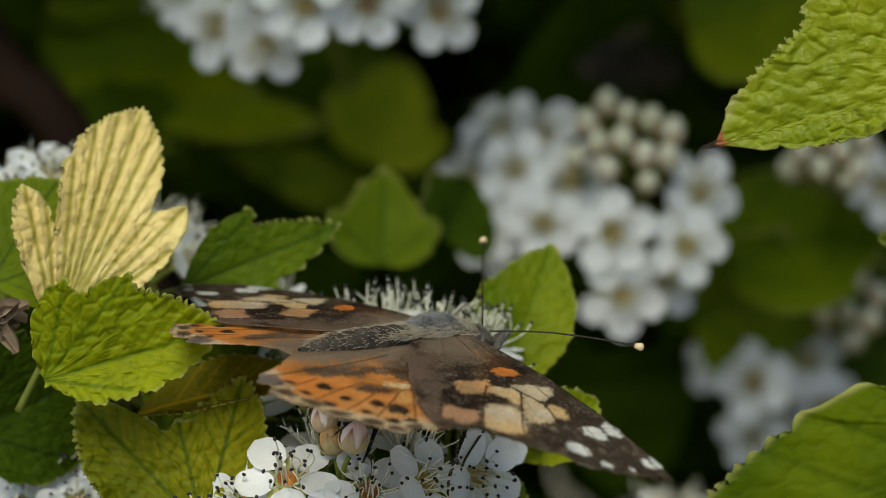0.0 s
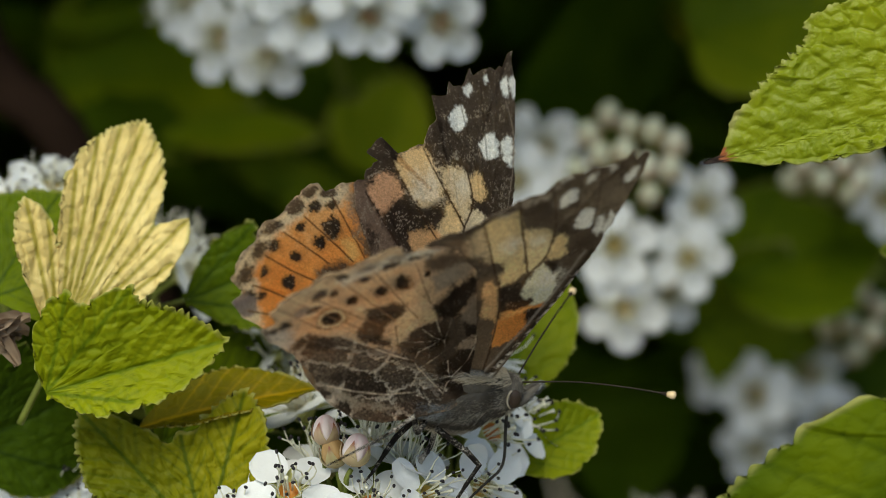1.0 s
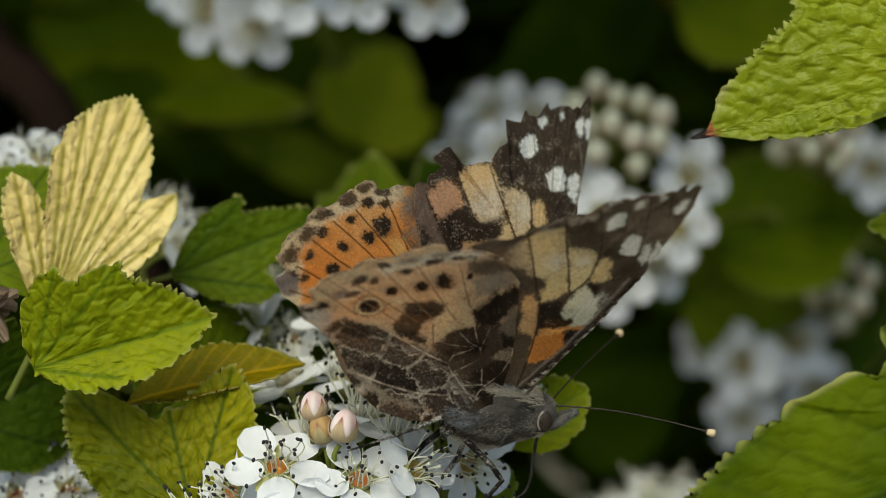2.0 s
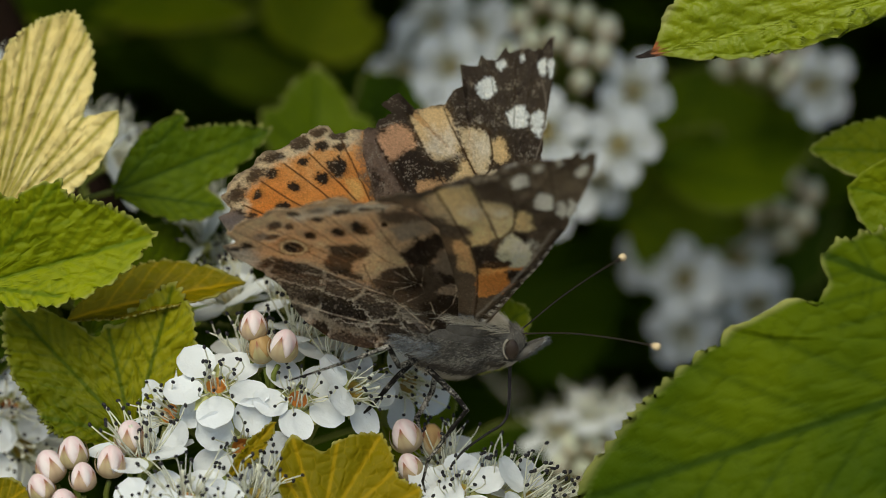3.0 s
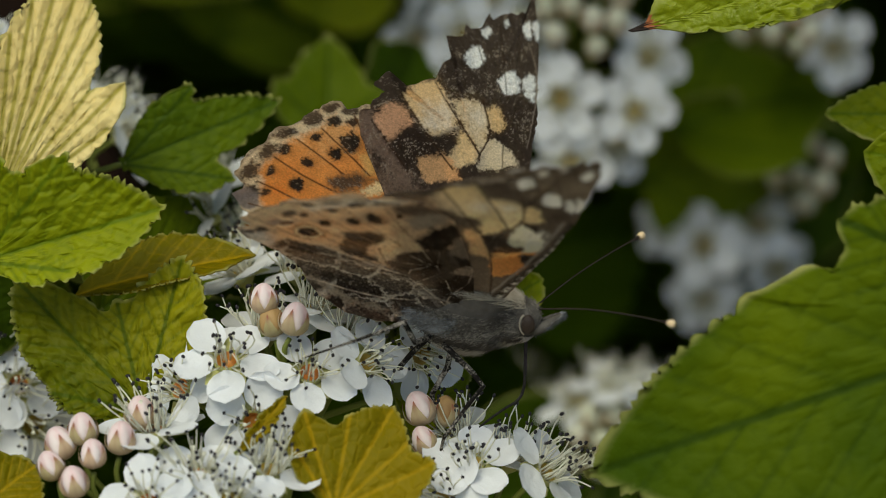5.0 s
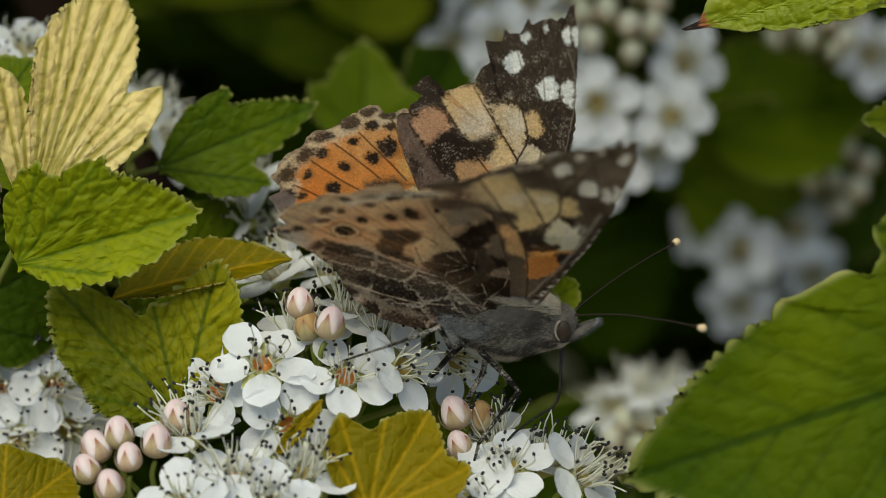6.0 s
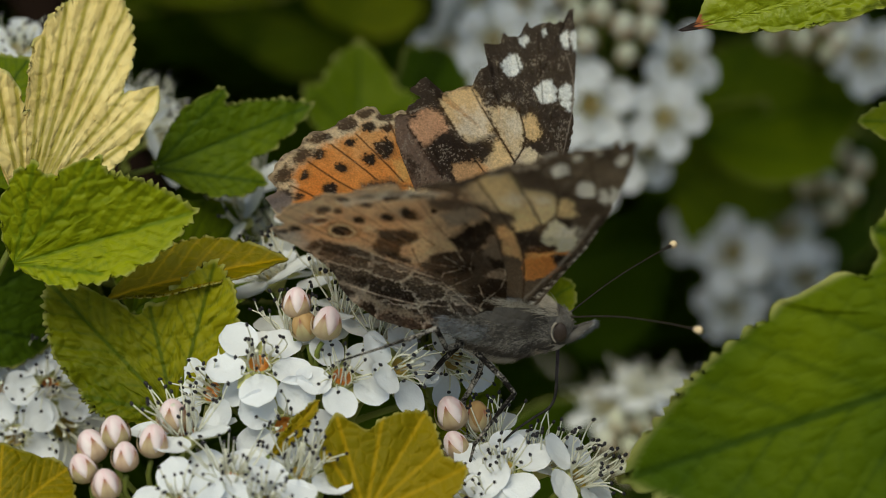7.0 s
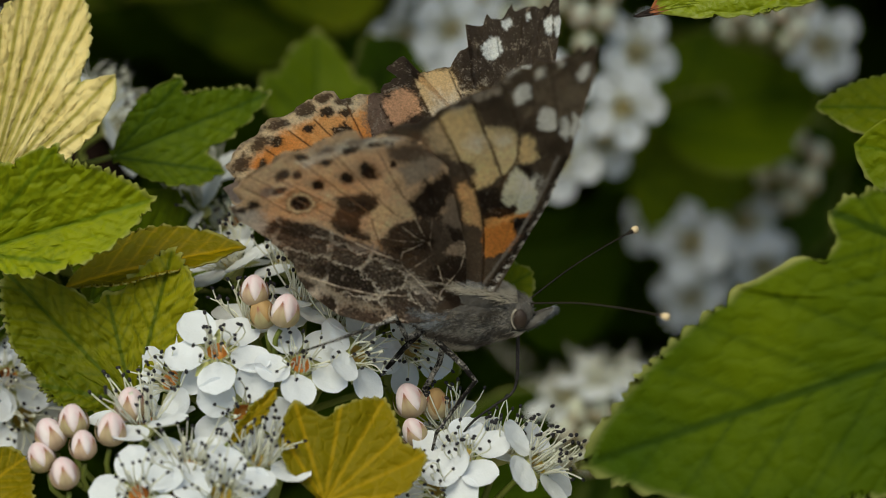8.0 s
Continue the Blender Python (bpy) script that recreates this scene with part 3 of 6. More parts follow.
def stamen_shapes(seed, count=19, reach=1.0):
    """Stamens of one flower, each a pale filament with a dark anther; pistils last."""
    rng = np.random.RandomState(seed)
    rods = []
    for i in range(count):
        a = 2 * math.pi * (i + rng.rand() * 0.6) / count
        out = rng.uniform(-0.10, 0.30) * reach
        h = rng.uniform(0.22, 0.44) * reach
        bend = rng.uniform(-0.08, 0.12)
        da = rng.uniform(-0.35, 0.35)
        base = Vector((math.cos(a) * 0.13, math.sin(a) * 0.13, 0.03))
        mid = Vector((math.cos(a + da / 2) * (0.15 + out * 0.4 + bend), math.sin(a + da / 2) * (0.15 + out * 0.4 + bend), h * 0.6))
        end = Vector((math.cos(a + da) * (0.15 + out), math.sin(a + da) * (0.15 + out), h))
        rod = tube(smooth_line([base, mid, end], 6) * CM, np.linspace(0.0105, 0.0075, 6) * CM, 4)
        v, f = blob(0.028, 0.020, 0.020, 8, 6)
        t = Matrix.Translation(end * CM) @ Matrix.Rotation(rng.rand() * 6, 4, "Z") @ Matrix.Rotation(rng.rand() * 3, 4, "Y") @ Matrix.Diagonal((CM, CM, CM, 1))
        rods.append((rod, (lay(v, t), f)))
    for i in range(3):
        a = i * 2.1 + seed
        rods.append((tube(smooth_line([(0.04 * math.cos(a), 0.04 * math.sin(a), 0), (0.06 * math.cos(a), 0.06 * math.sin(a), 0.2), (0.10 * math.cos(a), 0.10 * math.sin(a), 0.36)], 5) * CM, np.array([0.014, 0.013, 0.013, 0.014, 0.026]) * CM, 5), None))
    return rods


def stamen_mesh(name, rods):
    me = mesh_of(name, *join([p for r in rods for p in r if p]), FILAMENT)
    me.materials.append(ANTHER)
    me.polygons.foreach_set("material_index", [k for r in rods for k, p in enumerate(r) if p for _ in p[1]])
    return me


def stamen_set(seed, count=19, reach=1.0):
    rods = stamen_shapes(seed, count, reach)
    single = [stamen_mesh("stamen" if r[1] else "pistil", [r]) for r in rods]
    return single, stamen_mesh("stamen_tuft", rods)


def cup_mesh(mat):
    """The flower's cup: a green calyx with five pointed sepals, and its shining disc as the second material."""
    verts, faces, mats = [], [], []
    prof = [(0.0, -0.06), (0.05, -0.065), (0.09, -0.04), (0.115, 0.03), (0.15, 0.03), (0.14, -0.06), (0.08, -0.13), (0.03, -0.18)]
    seg = 20
    for i, (r, z) in enumerate(prof):
        for k in range(seg):
            a = 2 * math.pi * k / seg
            verts.append((r * math.cos(a) * CM, r * math.sin(a) * CM, z * CM))
    for i in range(len(prof) - 1):
        for k in range(seg):
            a, b = i * seg + k, i * seg + (k + 1) % seg
            faces.append((a, b, b + seg, a + seg))
            mats.append(0 if i >= 3 else 1)
    for k in range(5):
        a = 2 * math.pi * (k + 0.5) / 5
        n = len(verts)
        for r, s, z in ((0.15, -0.09, -0.02), (0.15, 0.09, -0.02), (0.27, 0.07, -0.02), (0.27, -0.07, -0.02), (0.38, 0.0, -0.03)):
            verts.append(((r * math.cos(a) - s * math.sin(a)) * CM, (r * math.sin(a) + s * math.cos(a)) * CM, z * CM))
        faces += [(n, n + 1, n + 2, n + 3), (n + 3, n + 2, n + 4)]
        mats += [0, 0]
    me = mesh_of("flower", verts, faces, SEPAL)
    me.materials.append(mat)
    me.polygons.foreach_set("material_index", mats)
    return me


PETALS = [petal_mesh(i) for i in range(5)]
STAMENS = [stamen_set(i) for i in range(5)]
LONG_STAMENS = [stamen_set(i + 20, 30, 1.25) for i in range(2)]
CUPS = {"r": cup_mesh(DISC_R), "y": cup_mesh(DISC_Y)}
CLUSTER_RNG = random.Random(5)


def facing(u, v, w, nx, ny, nz, spin=0.0, size=1.0):
    """A pose in the bush's axes whose z looks along (right, away, up)."""
    q = Vector((nx, ny, nz)).to_track_quat("Z", "Y").to_matrix().to_4x4()
    return Matrix.Translation((u * CM, w * CM, v * CM)) @ q @ Matrix.Rotation(spin, 4, "Z") @ Matrix.Diagonal((size, size, size, 1))


def bud_mesh(mat, r):
    """A plump bud of folded petals, drawn to a blunt point."""
    seg, rings = 20, 12
    verts, faces, stripe = [], [], []
    for i in range(rings + 1):
        th = math.pi * i / rings
        for k in range(seg):
            a = 2 * math.pi * k / seg + 0.5 * th
            rr = r * math.sin(th) * (1 + 0.10 * math.cos(5 * a + 1.2 * math.cos(th)) * math.sin(th))
            z = r * (1.45 if th < math.pi / 2 else 1.0) * math.cos(th)
            verts.append((rr * math.cos(a) * CM, rr * math.sin(a) * CM, z * CM))
            stripe.append(max(0, -math.cos(5 * a) - 0.2) * 0.8 * math.sin(th) + 0.35 * max(0, math.cos(th)) ** 2)
    for i in range(rings):
        for k in range(seg):
            a, b = i * seg + k, i * seg + (k + 1) % seg
            faces.append((a, a + seg, b + seg, b))
    return mesh_of("bud", verts, faces, mat, True, {"vein": stripe})


def calyx_mesh(r):
    """A cup of five pointed sepals that clasps the bud, their points flushed red."""
    verts, faces, flush = [], [], []
    seg, rows = 40, 9
    for i in range(rows):
        k = i / (rows - 1)
        for j in range(seg):
            a = 2 * math.pi * j / seg
            lift = (1 - abs((j % 8) / 4 - 1)) ** 0.9
            top = -0.50 + 1.45 * lift ** 1.4
            z = -1.02 + (top + 1.02) * k
            height = z / (1.45 if z > 0 else 1.0)
            rr = 1.09 * math.sqrt(max(0.0, 1 - height * height)) + 0.03 + 0.04 * lift * k
            verts.append((rr * r * math.cos(a) * CM, rr * r * math.sin(a) * CM, z * r * CM))
            flush.append(min(1, max(0, z - 0.35) * 2.6 * k + 0.35 * k * max(0, lift - 0.75) / 0.25))
    for i in range(rows - 1):
        for j in range(seg):
            a, b = i * seg + j, i * seg + (j + 1) % seg
            faces.append((a, b, b + seg, a + seg))
    return mesh_of("calyx", verts, faces, BUD_SEPAL, True, {"vein": flush})


BUDS = {"p": bud_mesh(BUD_PINK, 0.148), "c": bud_mesh(BUD_CREAM, 0.15), "b": bud_mesh(BUD_BROWN, 0.15)}
CALYX = calyx_mesh(0.15)


def cluster(label, heart, flowers, buds=(), stalk=None, near=False, group="flower clusters of the shrub"):
    """A head of blossom. heart: where the flower stalks meet; flowers: (u, v, w, facing right, away, up, disc); buds: (u, v, w, kind, facing right, up)."""
    u0, v0, w0 = heart
    origin = Matrix.Translation((u0 * CM, w0 * CM, v0 * CM))
    top = thing("flower_cluster", BUSH @ origin, label, "flowers", group)
    back = origin.inverted()
    stems = []
    for i, (u, v, w, nx, ny, nz, disc, *turn) in enumerate(flowers):
        spin = radians(turn[0]) if turn else CLUSTER_RNG.random() * 6.28
        s = CLUSTER_RNG.uniform(0.94, 1.05)
        m = back @ facing(u, v, w, nx, ny, nz, spin, s)
        fl = child("flower", CUPS[disc.lower()], top, m)
        for k in range(5):
            pm = Matrix.Rotation(2 * math.pi * k / 5 + CLUSTER_RNG.uniform(-0.1, 0.1), 4, "Z") @ Matrix.Rotation(CLUSTER_RNG.uniform(-0.22, 0.10), 4, "Y") @ Matrix.Rotation(CLUSTER_RNG.uniform(-0.15, 0.15), 4, "X")
            child("petal", PETALS[(i + k) % 5], fl, pm)
        st = (LONG_STAMENS[i % 2] if disc.isupper() else STAMENS[i % 5])
        if near:
            for me in st[0]:
                child(me.name.split(".")[0], me, fl)
        else:
            child("stamen_tuft", st[1], fl)["kind"] = "stuff"
        n = Vector((nx, ny, nz)).normalized()
        p = Vector((u - u0, w - w0, v - v0)) - n * 0.17 * s
        stems.append(tube(smooth_line([p, p - n * 0.35 + Vector((0, 0.1, -0.1)), Vector((0, 0, -0.1))], 8) * CM, np.linspace(0.032, 0.042, 8) * CM, 6))
    for u, v, w, kind, nx, nz in buds:
        m = back @ facing(u, v, w, nx, -0.45 if kind == "c" else -0.1, nz, CLUSTER_RNG.random() * 6, CLUSTER_RNG.uniform(0.88, 1.1))
        b = child("bud", BUDS[kind], top, m)
        child("calyx", CALYX, b)
        n = Vector((nx, -0.45, nz)).normalized()
        p = Vector((u - u0, w - w0, v - v0)) - n * 0.2
        stems.append(tube(smooth_line([p, p - n * 0.3, Vector((0, 0, -0.1))], 7) * CM, np.linspace(0.03, 0.04, 7) * CM, 6))
    if stalk:
        line = [Vector((0, 0, 0))] + [Vector((a - u0, c - w0, b - v0)) for a, b, c in stalk]
        stems.append(tube(smooth_line(line, 14) * CM, np.linspace(0.06, 0.1, 14) * CM, 7))
    for v, f in stems:
        child("stalk", mesh_of("stalk", v, f, STEM), top)
    return top


cluster("white ninebark blossom with black-tipped stamens under the butterfly", (-1.16, -2.27, 1.2), [
    (-1.91, -1.29, 0, -0.05, -0.82, 0.72, "r", -90), (-1.01, -1.43, 0, 0.15, -0.85, 0.6, "r", 120), (-2.42, -1.60, 0.25, -0.7, -0.8, 0.4, "r", -60),
    (-1.62, -1.96, -0.1, 0.05, -1, -0.05, "r"), (-0.40, -1.33, 0.2, 0.7, -0.7, 0.35, "y"), (-0.59, -1.02, 0.6, 0.35, -0.3, 1, "Y"),
    (-0.97, -0.75, 0.9, 0.1, -0.25, 1, "Y"), (-1.53, -1.00, 0.8, -0.15, -0.35, 1, "R"), (-1.21, -0.31, 1.7, -0.1, -0.3, 1, "y"),
    (-1.82, -0.35, 1.8, -0.4, -0.3, 0.9, "Y")], [
    (-1.51, -0.64, 0.1, "p", 0.0, 1), (-1.18, -0.86, -0.1, "p", 0.25, 1), (-1.42, -0.89, 0.1, "b", -0.2, 1)], [(-1.5, -3.6, 1.4), (-1.4, -4.0, 1.8)], near=True)
cluster("white ninebark blossom at the side of the flower head", (-0.09, -1.44, 1.4), [
    (0.32, -0.64, 1.2, 0.55, -0.7, 0.35, "r"), (0.72, -0.48, 1.7, 0.8, -0.4, 0.5, "y"), (0.19, -1.25, 0.9, 0.6, -0.8, -0.2, "y"),
    (-0.09, -0.29, 1.7, 0.1, -0.4, 1, "Y"), (-0.30, 0.36, 2.2, 0.1, -0.3, 1, "Y"), (-0.80, 0.42, 2.4, 0, -0.3, 1, "Y"), (-1.30, 0.42, 2.5, -0.2, -0.3, 1, "Y"), (0.25, 0.22, 2.2, 0.4, -0.3, 1, "Y")], (), [(0.2, -3.6, 1.8), (-0.6, -4.6, 2.6)], near=True)
cluster("ninebark head with pink-flushed buds and new white flowers", (-2.81, -3.03, 0.2), [
    (-2.21, -2.51, -0.7, 0.0, -0.6, 0.8, "R"), (-1.45, -2.46, -0.6, 0.25, -0.5, 0.85, "Y"), (-2.70, -2.05, -0.2, -0.1, -0.3, 1, "R"), (-1.84, -2.78, -0.9, 0.1, -0.8, 0.5, "Y"), (-2.71, -2.78, -0.9, -0.2, -0.8, 0.5, "r")], [
    (-3.45, -2.04, -0.4, "p", -0.1, 1), (-3.04, -2.13, -0.5, "p", 0.1, 1), (-3.33, -2.29, -0.6, "p", -0.05, 0.9), (-3.78, -2.42, -0.5, "p", -0.4, 0.9),
    (-3.52, -2.59, -0.7, "p", -0.2, 0.9), (-3.69, -2.19, -0.4, "p", -0.4, 1), (-2.85, -1.87, -0.2, "p", 0.0, 1)], [(-2.5, -4.6, 1.0), (-2, -6.5, 3.5)], near=True)
cluster("white ninebark blossom with spread stamens under the leg", (0.92, -3.07, 0.8), [
    (0.75, -2.43, 0, -0.1, -0.75, 0.65, "y"), (1.55, -2.53, 0.1, 0.75, -0.5, 0.5, "Y"), (0.47, -2.75, -0.1, -0.4, -0.85, 0.3, "y"),
    (0.60, -2.15, 0.7, -0.2, -0.25, 1, "Y"), (1.20, -2.40, 0.5, 0.4, -0.3, 0.9, "Y")], [
    (0.19, -1.86, 0.4, "p", -0.3, 1), (0.24, -2.19, 0.2, "p", -0.4, 0.9), (0.47, -1.90, 0.6, "b", 0, 1)], [(0.9, -3.6, 1.0), (1.2, -4.2, 2.0)], near=True)
cluster("soft white ninebark blossom beside the dark leaves", (-4.93, -2.11, 3.4), [
    (-4.99, -1.68, 2.4, -0.1, -1, 0.3, "r"), (-4.39, -1.61, 2.2, 0.3, -1, 0.2, "r"), (-4.71, -1.10, 2.5, 0, -0.7, 0.8, "Y"), (-4.78, -2.16, 2.2, 0, -1, 0, "y"),
    (-4.24, -2.07, 2.4, 0.4, -1, -0.2, "y"), (-5.38, -1.17, 2.7, -0.4, -0.8, 0.6, "y"), (-4.42, -1.04, 2.9, 0.3, -0.5, 0.9, "Y")], (), [(-4.8, -2.5, 4), (-5.6, -2.6, 3)], near=True)
cluster("tuft of white stamens behind the pale leaf", (-3.55, 0.76, 4.6), [
    (-3.29, 1.29, 4.2, 0.8, -0.35, 0.35, "Y"), (-3.49, 1.61, 4.6, 0.5, -0.3, 0.8, "Y")], (), [(-3.6, -0.4, 3.2), (-4.6, 0.2, 1.6)])
cluster("white blossom with fine stamens behind the wing", (-2.02, -0.06, 3.9), [
    (-2.27, 0.28, 3.0, -0.7, -0.35, 0.6, "Y"), (-1.87, 0.14, 3.2, -0.2, -0.5, 0.8, "r"), (-2.19, 0.62, 3.5, -0.5, -0.3, 0.9, "Y")], (), [(-1.6, -1.5, 3.2), (-2, -5, 5)])
cluster("dome of white ninebark flowers round pale buds", (2.22, 2.47, 12.8), [
    (2.08, 1.89, 9.5, 0, -1, 0, "y"), (3.06, 1.73, 9.7, 0.25, -1, 0, "y"), (2.20, 1.07, 9.7, 0, -1, -0.3, "y"), (0.82, 2.79, 10.3, -0.5, -1, 0.3, "y"),
    (0.40, 2.00, 10.5, -0.6, -1, 0, "y"), (1.19, 2.04, 9.9, -0.3, -1, 0, "y"), (3.26, 2.48, 10.3, 0.5, -1, 0.2, "y"), (0.94, 1.51, 10.8, -0.5, -1, -0.3, "y"),
    (1.55, 2.63, 10.3, -0.2, -1, 0.2, "y"), (0.65, 3.40, 11.3, -0.5, -0.8, 0.6, "y"), (0.22, 2.79, 11.6, -0.7, -0.8, 0.3, "y"), (1.19, 3.30, 11.1, -0.2, -0.8, 0.6, "y"), (2.85, 1.34, 10.5, 0.4, -1, -0.4, "y")], [
    (1.77, 3.38, 10, "c", -0.2, 1), (2.05, 3.68, 10.5, "c", 0, 1), (2.31, 3.49, 10, "c", 0, 1), (2.62, 3.41, 10, "c", 0.1, 1), (2.90, 3.26, 10, "c", 0.2, 1),
    (1.90, 3.08, 9.6, "c", -0.1, 0.6), (2.21, 3.11, 9.5, "c", 0, 0.6), (2.50, 2.92, 9.5, "c", 0.1, 0.5), (2.00, 2.72, 9.3, "c", 0, 0.3), (2.54, 2.55, 9.5, "c", 0.1, 0.3), (1.60, 2.90, 9.7, "c", -0.2, 0.4), (2.81, 2.90, 9.7, "c", 0.2, 0.5)],
    [(3.4, 1.5, 17), (5, 1, 22)])
cluster("white ninebark flowers hanging at the shrub's top", (-1.69, 6.08, 11.5), [
    (-1.97, 4.77, 8.1, 0, -1, 0, "y"), (-1.16, 4.80, 8.1, 0.1, -1, -0.1, "r"), (-2.50, 4.34, 8.5, -0.2, -0.8, -0.6, "y"), (-3.15, 4.61, 8.9, -0.5, -1, -0.1, "y"),
    (-0.24, 4.77, 8.6, 0.4, -1, -0.1, "r"), (-2.48, 5.23, 8.1, -0.1, -1, 0.2, "y"), (-1.52, 5.27, 7.8, 0, -1, 0.3, "y"), (-0.72, 5.31, 8.2, 0.3, -1, 0.3, "y"), (-3.60, 5.16, 9.5, -0.7, -0.7, 0.2, "Y")],
    (), [(-2, 6, 11), (-1.5, 4, 16)])
cluster("pale round ninebark buds", (5.37, 2.70, 12.8), [(5.94, 2.67, 12.2, 0.4, -1, 0, "y")], [
    (4.72, 3.05, 10.8, "c", -0.3, 0.8), (4.96, 2.80, 10.5, "c", -0.1, 0.4), (5.23, 3.03, 10.5, "c", 0, 0.8), (5.46, 2.79, 10.5, "c", 0.1, 0.4), (5.06, 3.22, 11.1, "c", 0, 1), (5.60, 3.18, 11.1, "c", 0.1, 1), (4.61, 2.85, 11.3, "c", -0.4, 0.3), (5.32, 2.65, 10.7, "c", 0, 0.1)],
    [(6, 1.5, 17), (9, 2, 20)])
cluster("white ninebark flowers and buds deep in the shrub", (5.21, 0.47, 16.6), [
    (4.23, -0.04, 13.2, -0.2, -1, 0, "y"), (4.27, -0.80, 13.8, -0.1, -1, -0.4, "y"), (5.02, 0.25, 13.5, 0.1, -1, 0.2, "y"), (3.85, 0.26, 14, -0.6, -1, 0.2, "y"), (5.36, -0.39, 14.6, 0.3, -1, -0.2, "y")], [
    (5.40, 1.20, 13.2, "c", 0, 1), (5.72, 1.36, 13.2, "c", 0, 1), (6.00, 1.16, 13.2, "c", 0.2, 1), (5.54, 0.92, 13, "c", 0, 0.6), (5.85, 0.80, 13, "c", 0.1, 0.5), (5.24, 0.88, 13.2, "c", -0.2, 0.6), (5.63, 0.56, 13.2, "c", 0, 0.2)],
    [(6.5, -4, 20), (9, -7, 24)])
cluster("white stamened blossom over round buds", (2.76, -2.94, 11.1), [
    (2.71, -1.90, 8.6, 0, -0.4, 1, "Y"), (3.15, -2.01, 8.6, 0.3, -0.5, 0.9, "Y"), (2.29, -2.10, 9.2, -0.4, -0.5, 0.8, "Y"), (3.44, -2.36, 9.2, 0.7, -0.6, 0.3, "y")], [
    (2.26, -2.51, 8.4, "c", -0.3, 0.6), (2.54, -2.57, 8.1, "c", 0, 0.5), (2.86, -2.49, 8.1, "c", 0.1, 0.6), (2.94, -2.83, 8.2, "c", 0.1, 0.2), (2.51, -2.88, 8.2, "c", 0, 0.2), (2.20, -2.85, 8.6, "c", -0.3, 0.2), (3.22, -2.74, 8.6, "c", 0.4, 0.2), (2.70, -2.25, 8.4, "c", 0, 0.8), (2.41, -2.28, 8.5, "c", -0.2, 0.8), (3.03, -2.28, 8.5, "c", 0.2, 0.8), (2.71, -2.74, 8, "c", 0.1, 0.3)],
    [(2.2, -4.5, 8), (3, -7, 9)])
cluster("white blossom behind the pale leaf", (-5.62, 1.60, 4.5), [(-5.32, 2.04, 3.2, 0.2, -0.8, 0.6, "y"), (-4.86, 2.30, 3.6, 0.3, -0.5, 0.9, "y")], (), [(-5.4, -0.6, 5), (-5.5, -2.4, 3)])

# ---- a withered flower head ----
def dried_head():
    top = thing("dried_flower", BUSH @ Matrix.Translation((DRY_AT[0] * CM, DRY_AT[2] * CM, DRY_AT[1] * CM)), "withered brown papery flower head on the shrub", "flower")
    rng = random.Random(8)
    for i in range(9):
        a = rng.uniform(-1.9, 1.9)
        pts = smooth_line([(0, 0, 0), (0.15, 0.02, 0.05), (rng.uniform(0.3, 0.5), 0, rng.uniform(-0.05, 0.15))], 7)
        verts, faces = [], []
        for k, p in enumerate(pts):
            h = 0.10 * math.sin(math.pi * (k + 0.6) / 7.2)
            for j in range(5):
                s = j / 2 - 1
                verts.append((p[0] * CM, h * s * CM, (p[2] + 0.09 * s * s + 0.02 * math.sin(k * 2 + s * 3)) * CM))
        for k in range(6):
            for j in range(4):
                q = k * 5 + j
                faces.append((q, q + 5, q + 6, q + 1))
        child("husk", mesh_of("husk", verts, faces, DRY), top, Matrix.Rotation(radians(90), 4, "X") @ Matrix.Rotation(a, 4, "Z") @ Matrix.Rotation(rng.uniform(-0.6, 0.4), 4, "Y") @ Matrix.Rotation(rng.uniform(-1, 1), 4, "X"))
    v, f = tube(smooth_line([(0, 0, 0), (-0.5, 0.3, -0.3), (-1.0, 1.2, -0.6)], 9) * CM, [0.05 * CM] * 9, 6)
    child("stalk", mesh_of("stalk", v, f, STEM), top)


DRY_AT = (-5.24, 0.53, 0.6)
dried_head()

# ---- the butterfly ----
HINGE_Y, HINGE_Z = 0.14, 0.12


def grain(a, b, f, seed):
    """Value noise, -1 to 1, over arrays."""
    x, y = a * f + seed * 17.3, b * f - seed * 9.1
    xi, yi = np.floor(x), np.floor(y)
    fx, fy = x - xi, y - yi
    fx, fy = fx * fx * (3 - 2 * fx), fy * fy * (3 - 2 * fy)

    def h(i, j):
        v = np.sin(i * 127.1 + j * 311.7 + seed * 74.7) * 43758.5453
        return (v - np.floor(v)) * 2 - 1
    return (h(xi, yi) * (1 - fx) + h(xi + 1, yi) * fx) * (1 - fy) + (h(xi, yi + 1) * (1 - fx) + h(xi + 1, yi + 1) * fx) * fy


def speckle(a, b, seed):
    return 0.6 * grain(a, b, 9, seed) + 0.5 * grain(a, b, 23, seed + 1) + 0.5 * grain(a, b, 55, seed + 2)


def cells(a, b, f, seed):
    """Distance to the borders of irregular cells, and a chance value for each cell."""
    x, y = a * f, b * f
    xi, yi = np.floor(x), np.floor(y)
    d1, d2, own = np.full(a.shape, 9.0), np.full(a.shape, 9.0), np.zeros(a.shape)
    for i in (-1, 0, 1):
        for j in (-1, 0, 1):
            u = np.sin((xi + i) * 127.1 + (yi + j) * 311.7 + seed) * 43758.5453
            v = np.sin((xi + i) * 269.5 + (yi + j) * 183.3 + seed) * 24634.6345
            d = np.hypot(xi + i + (u - np.floor(u)) - x, yi + j + (v - np.floor(v)) - y)
            d2 = np.where(d < d1, d1, np.minimum(d2, d))
            own = np.where(d < d1, (u * 7.13) % 1.0, own)
            d1 = np.minimum(d1, d)
    return d2 - d1, own


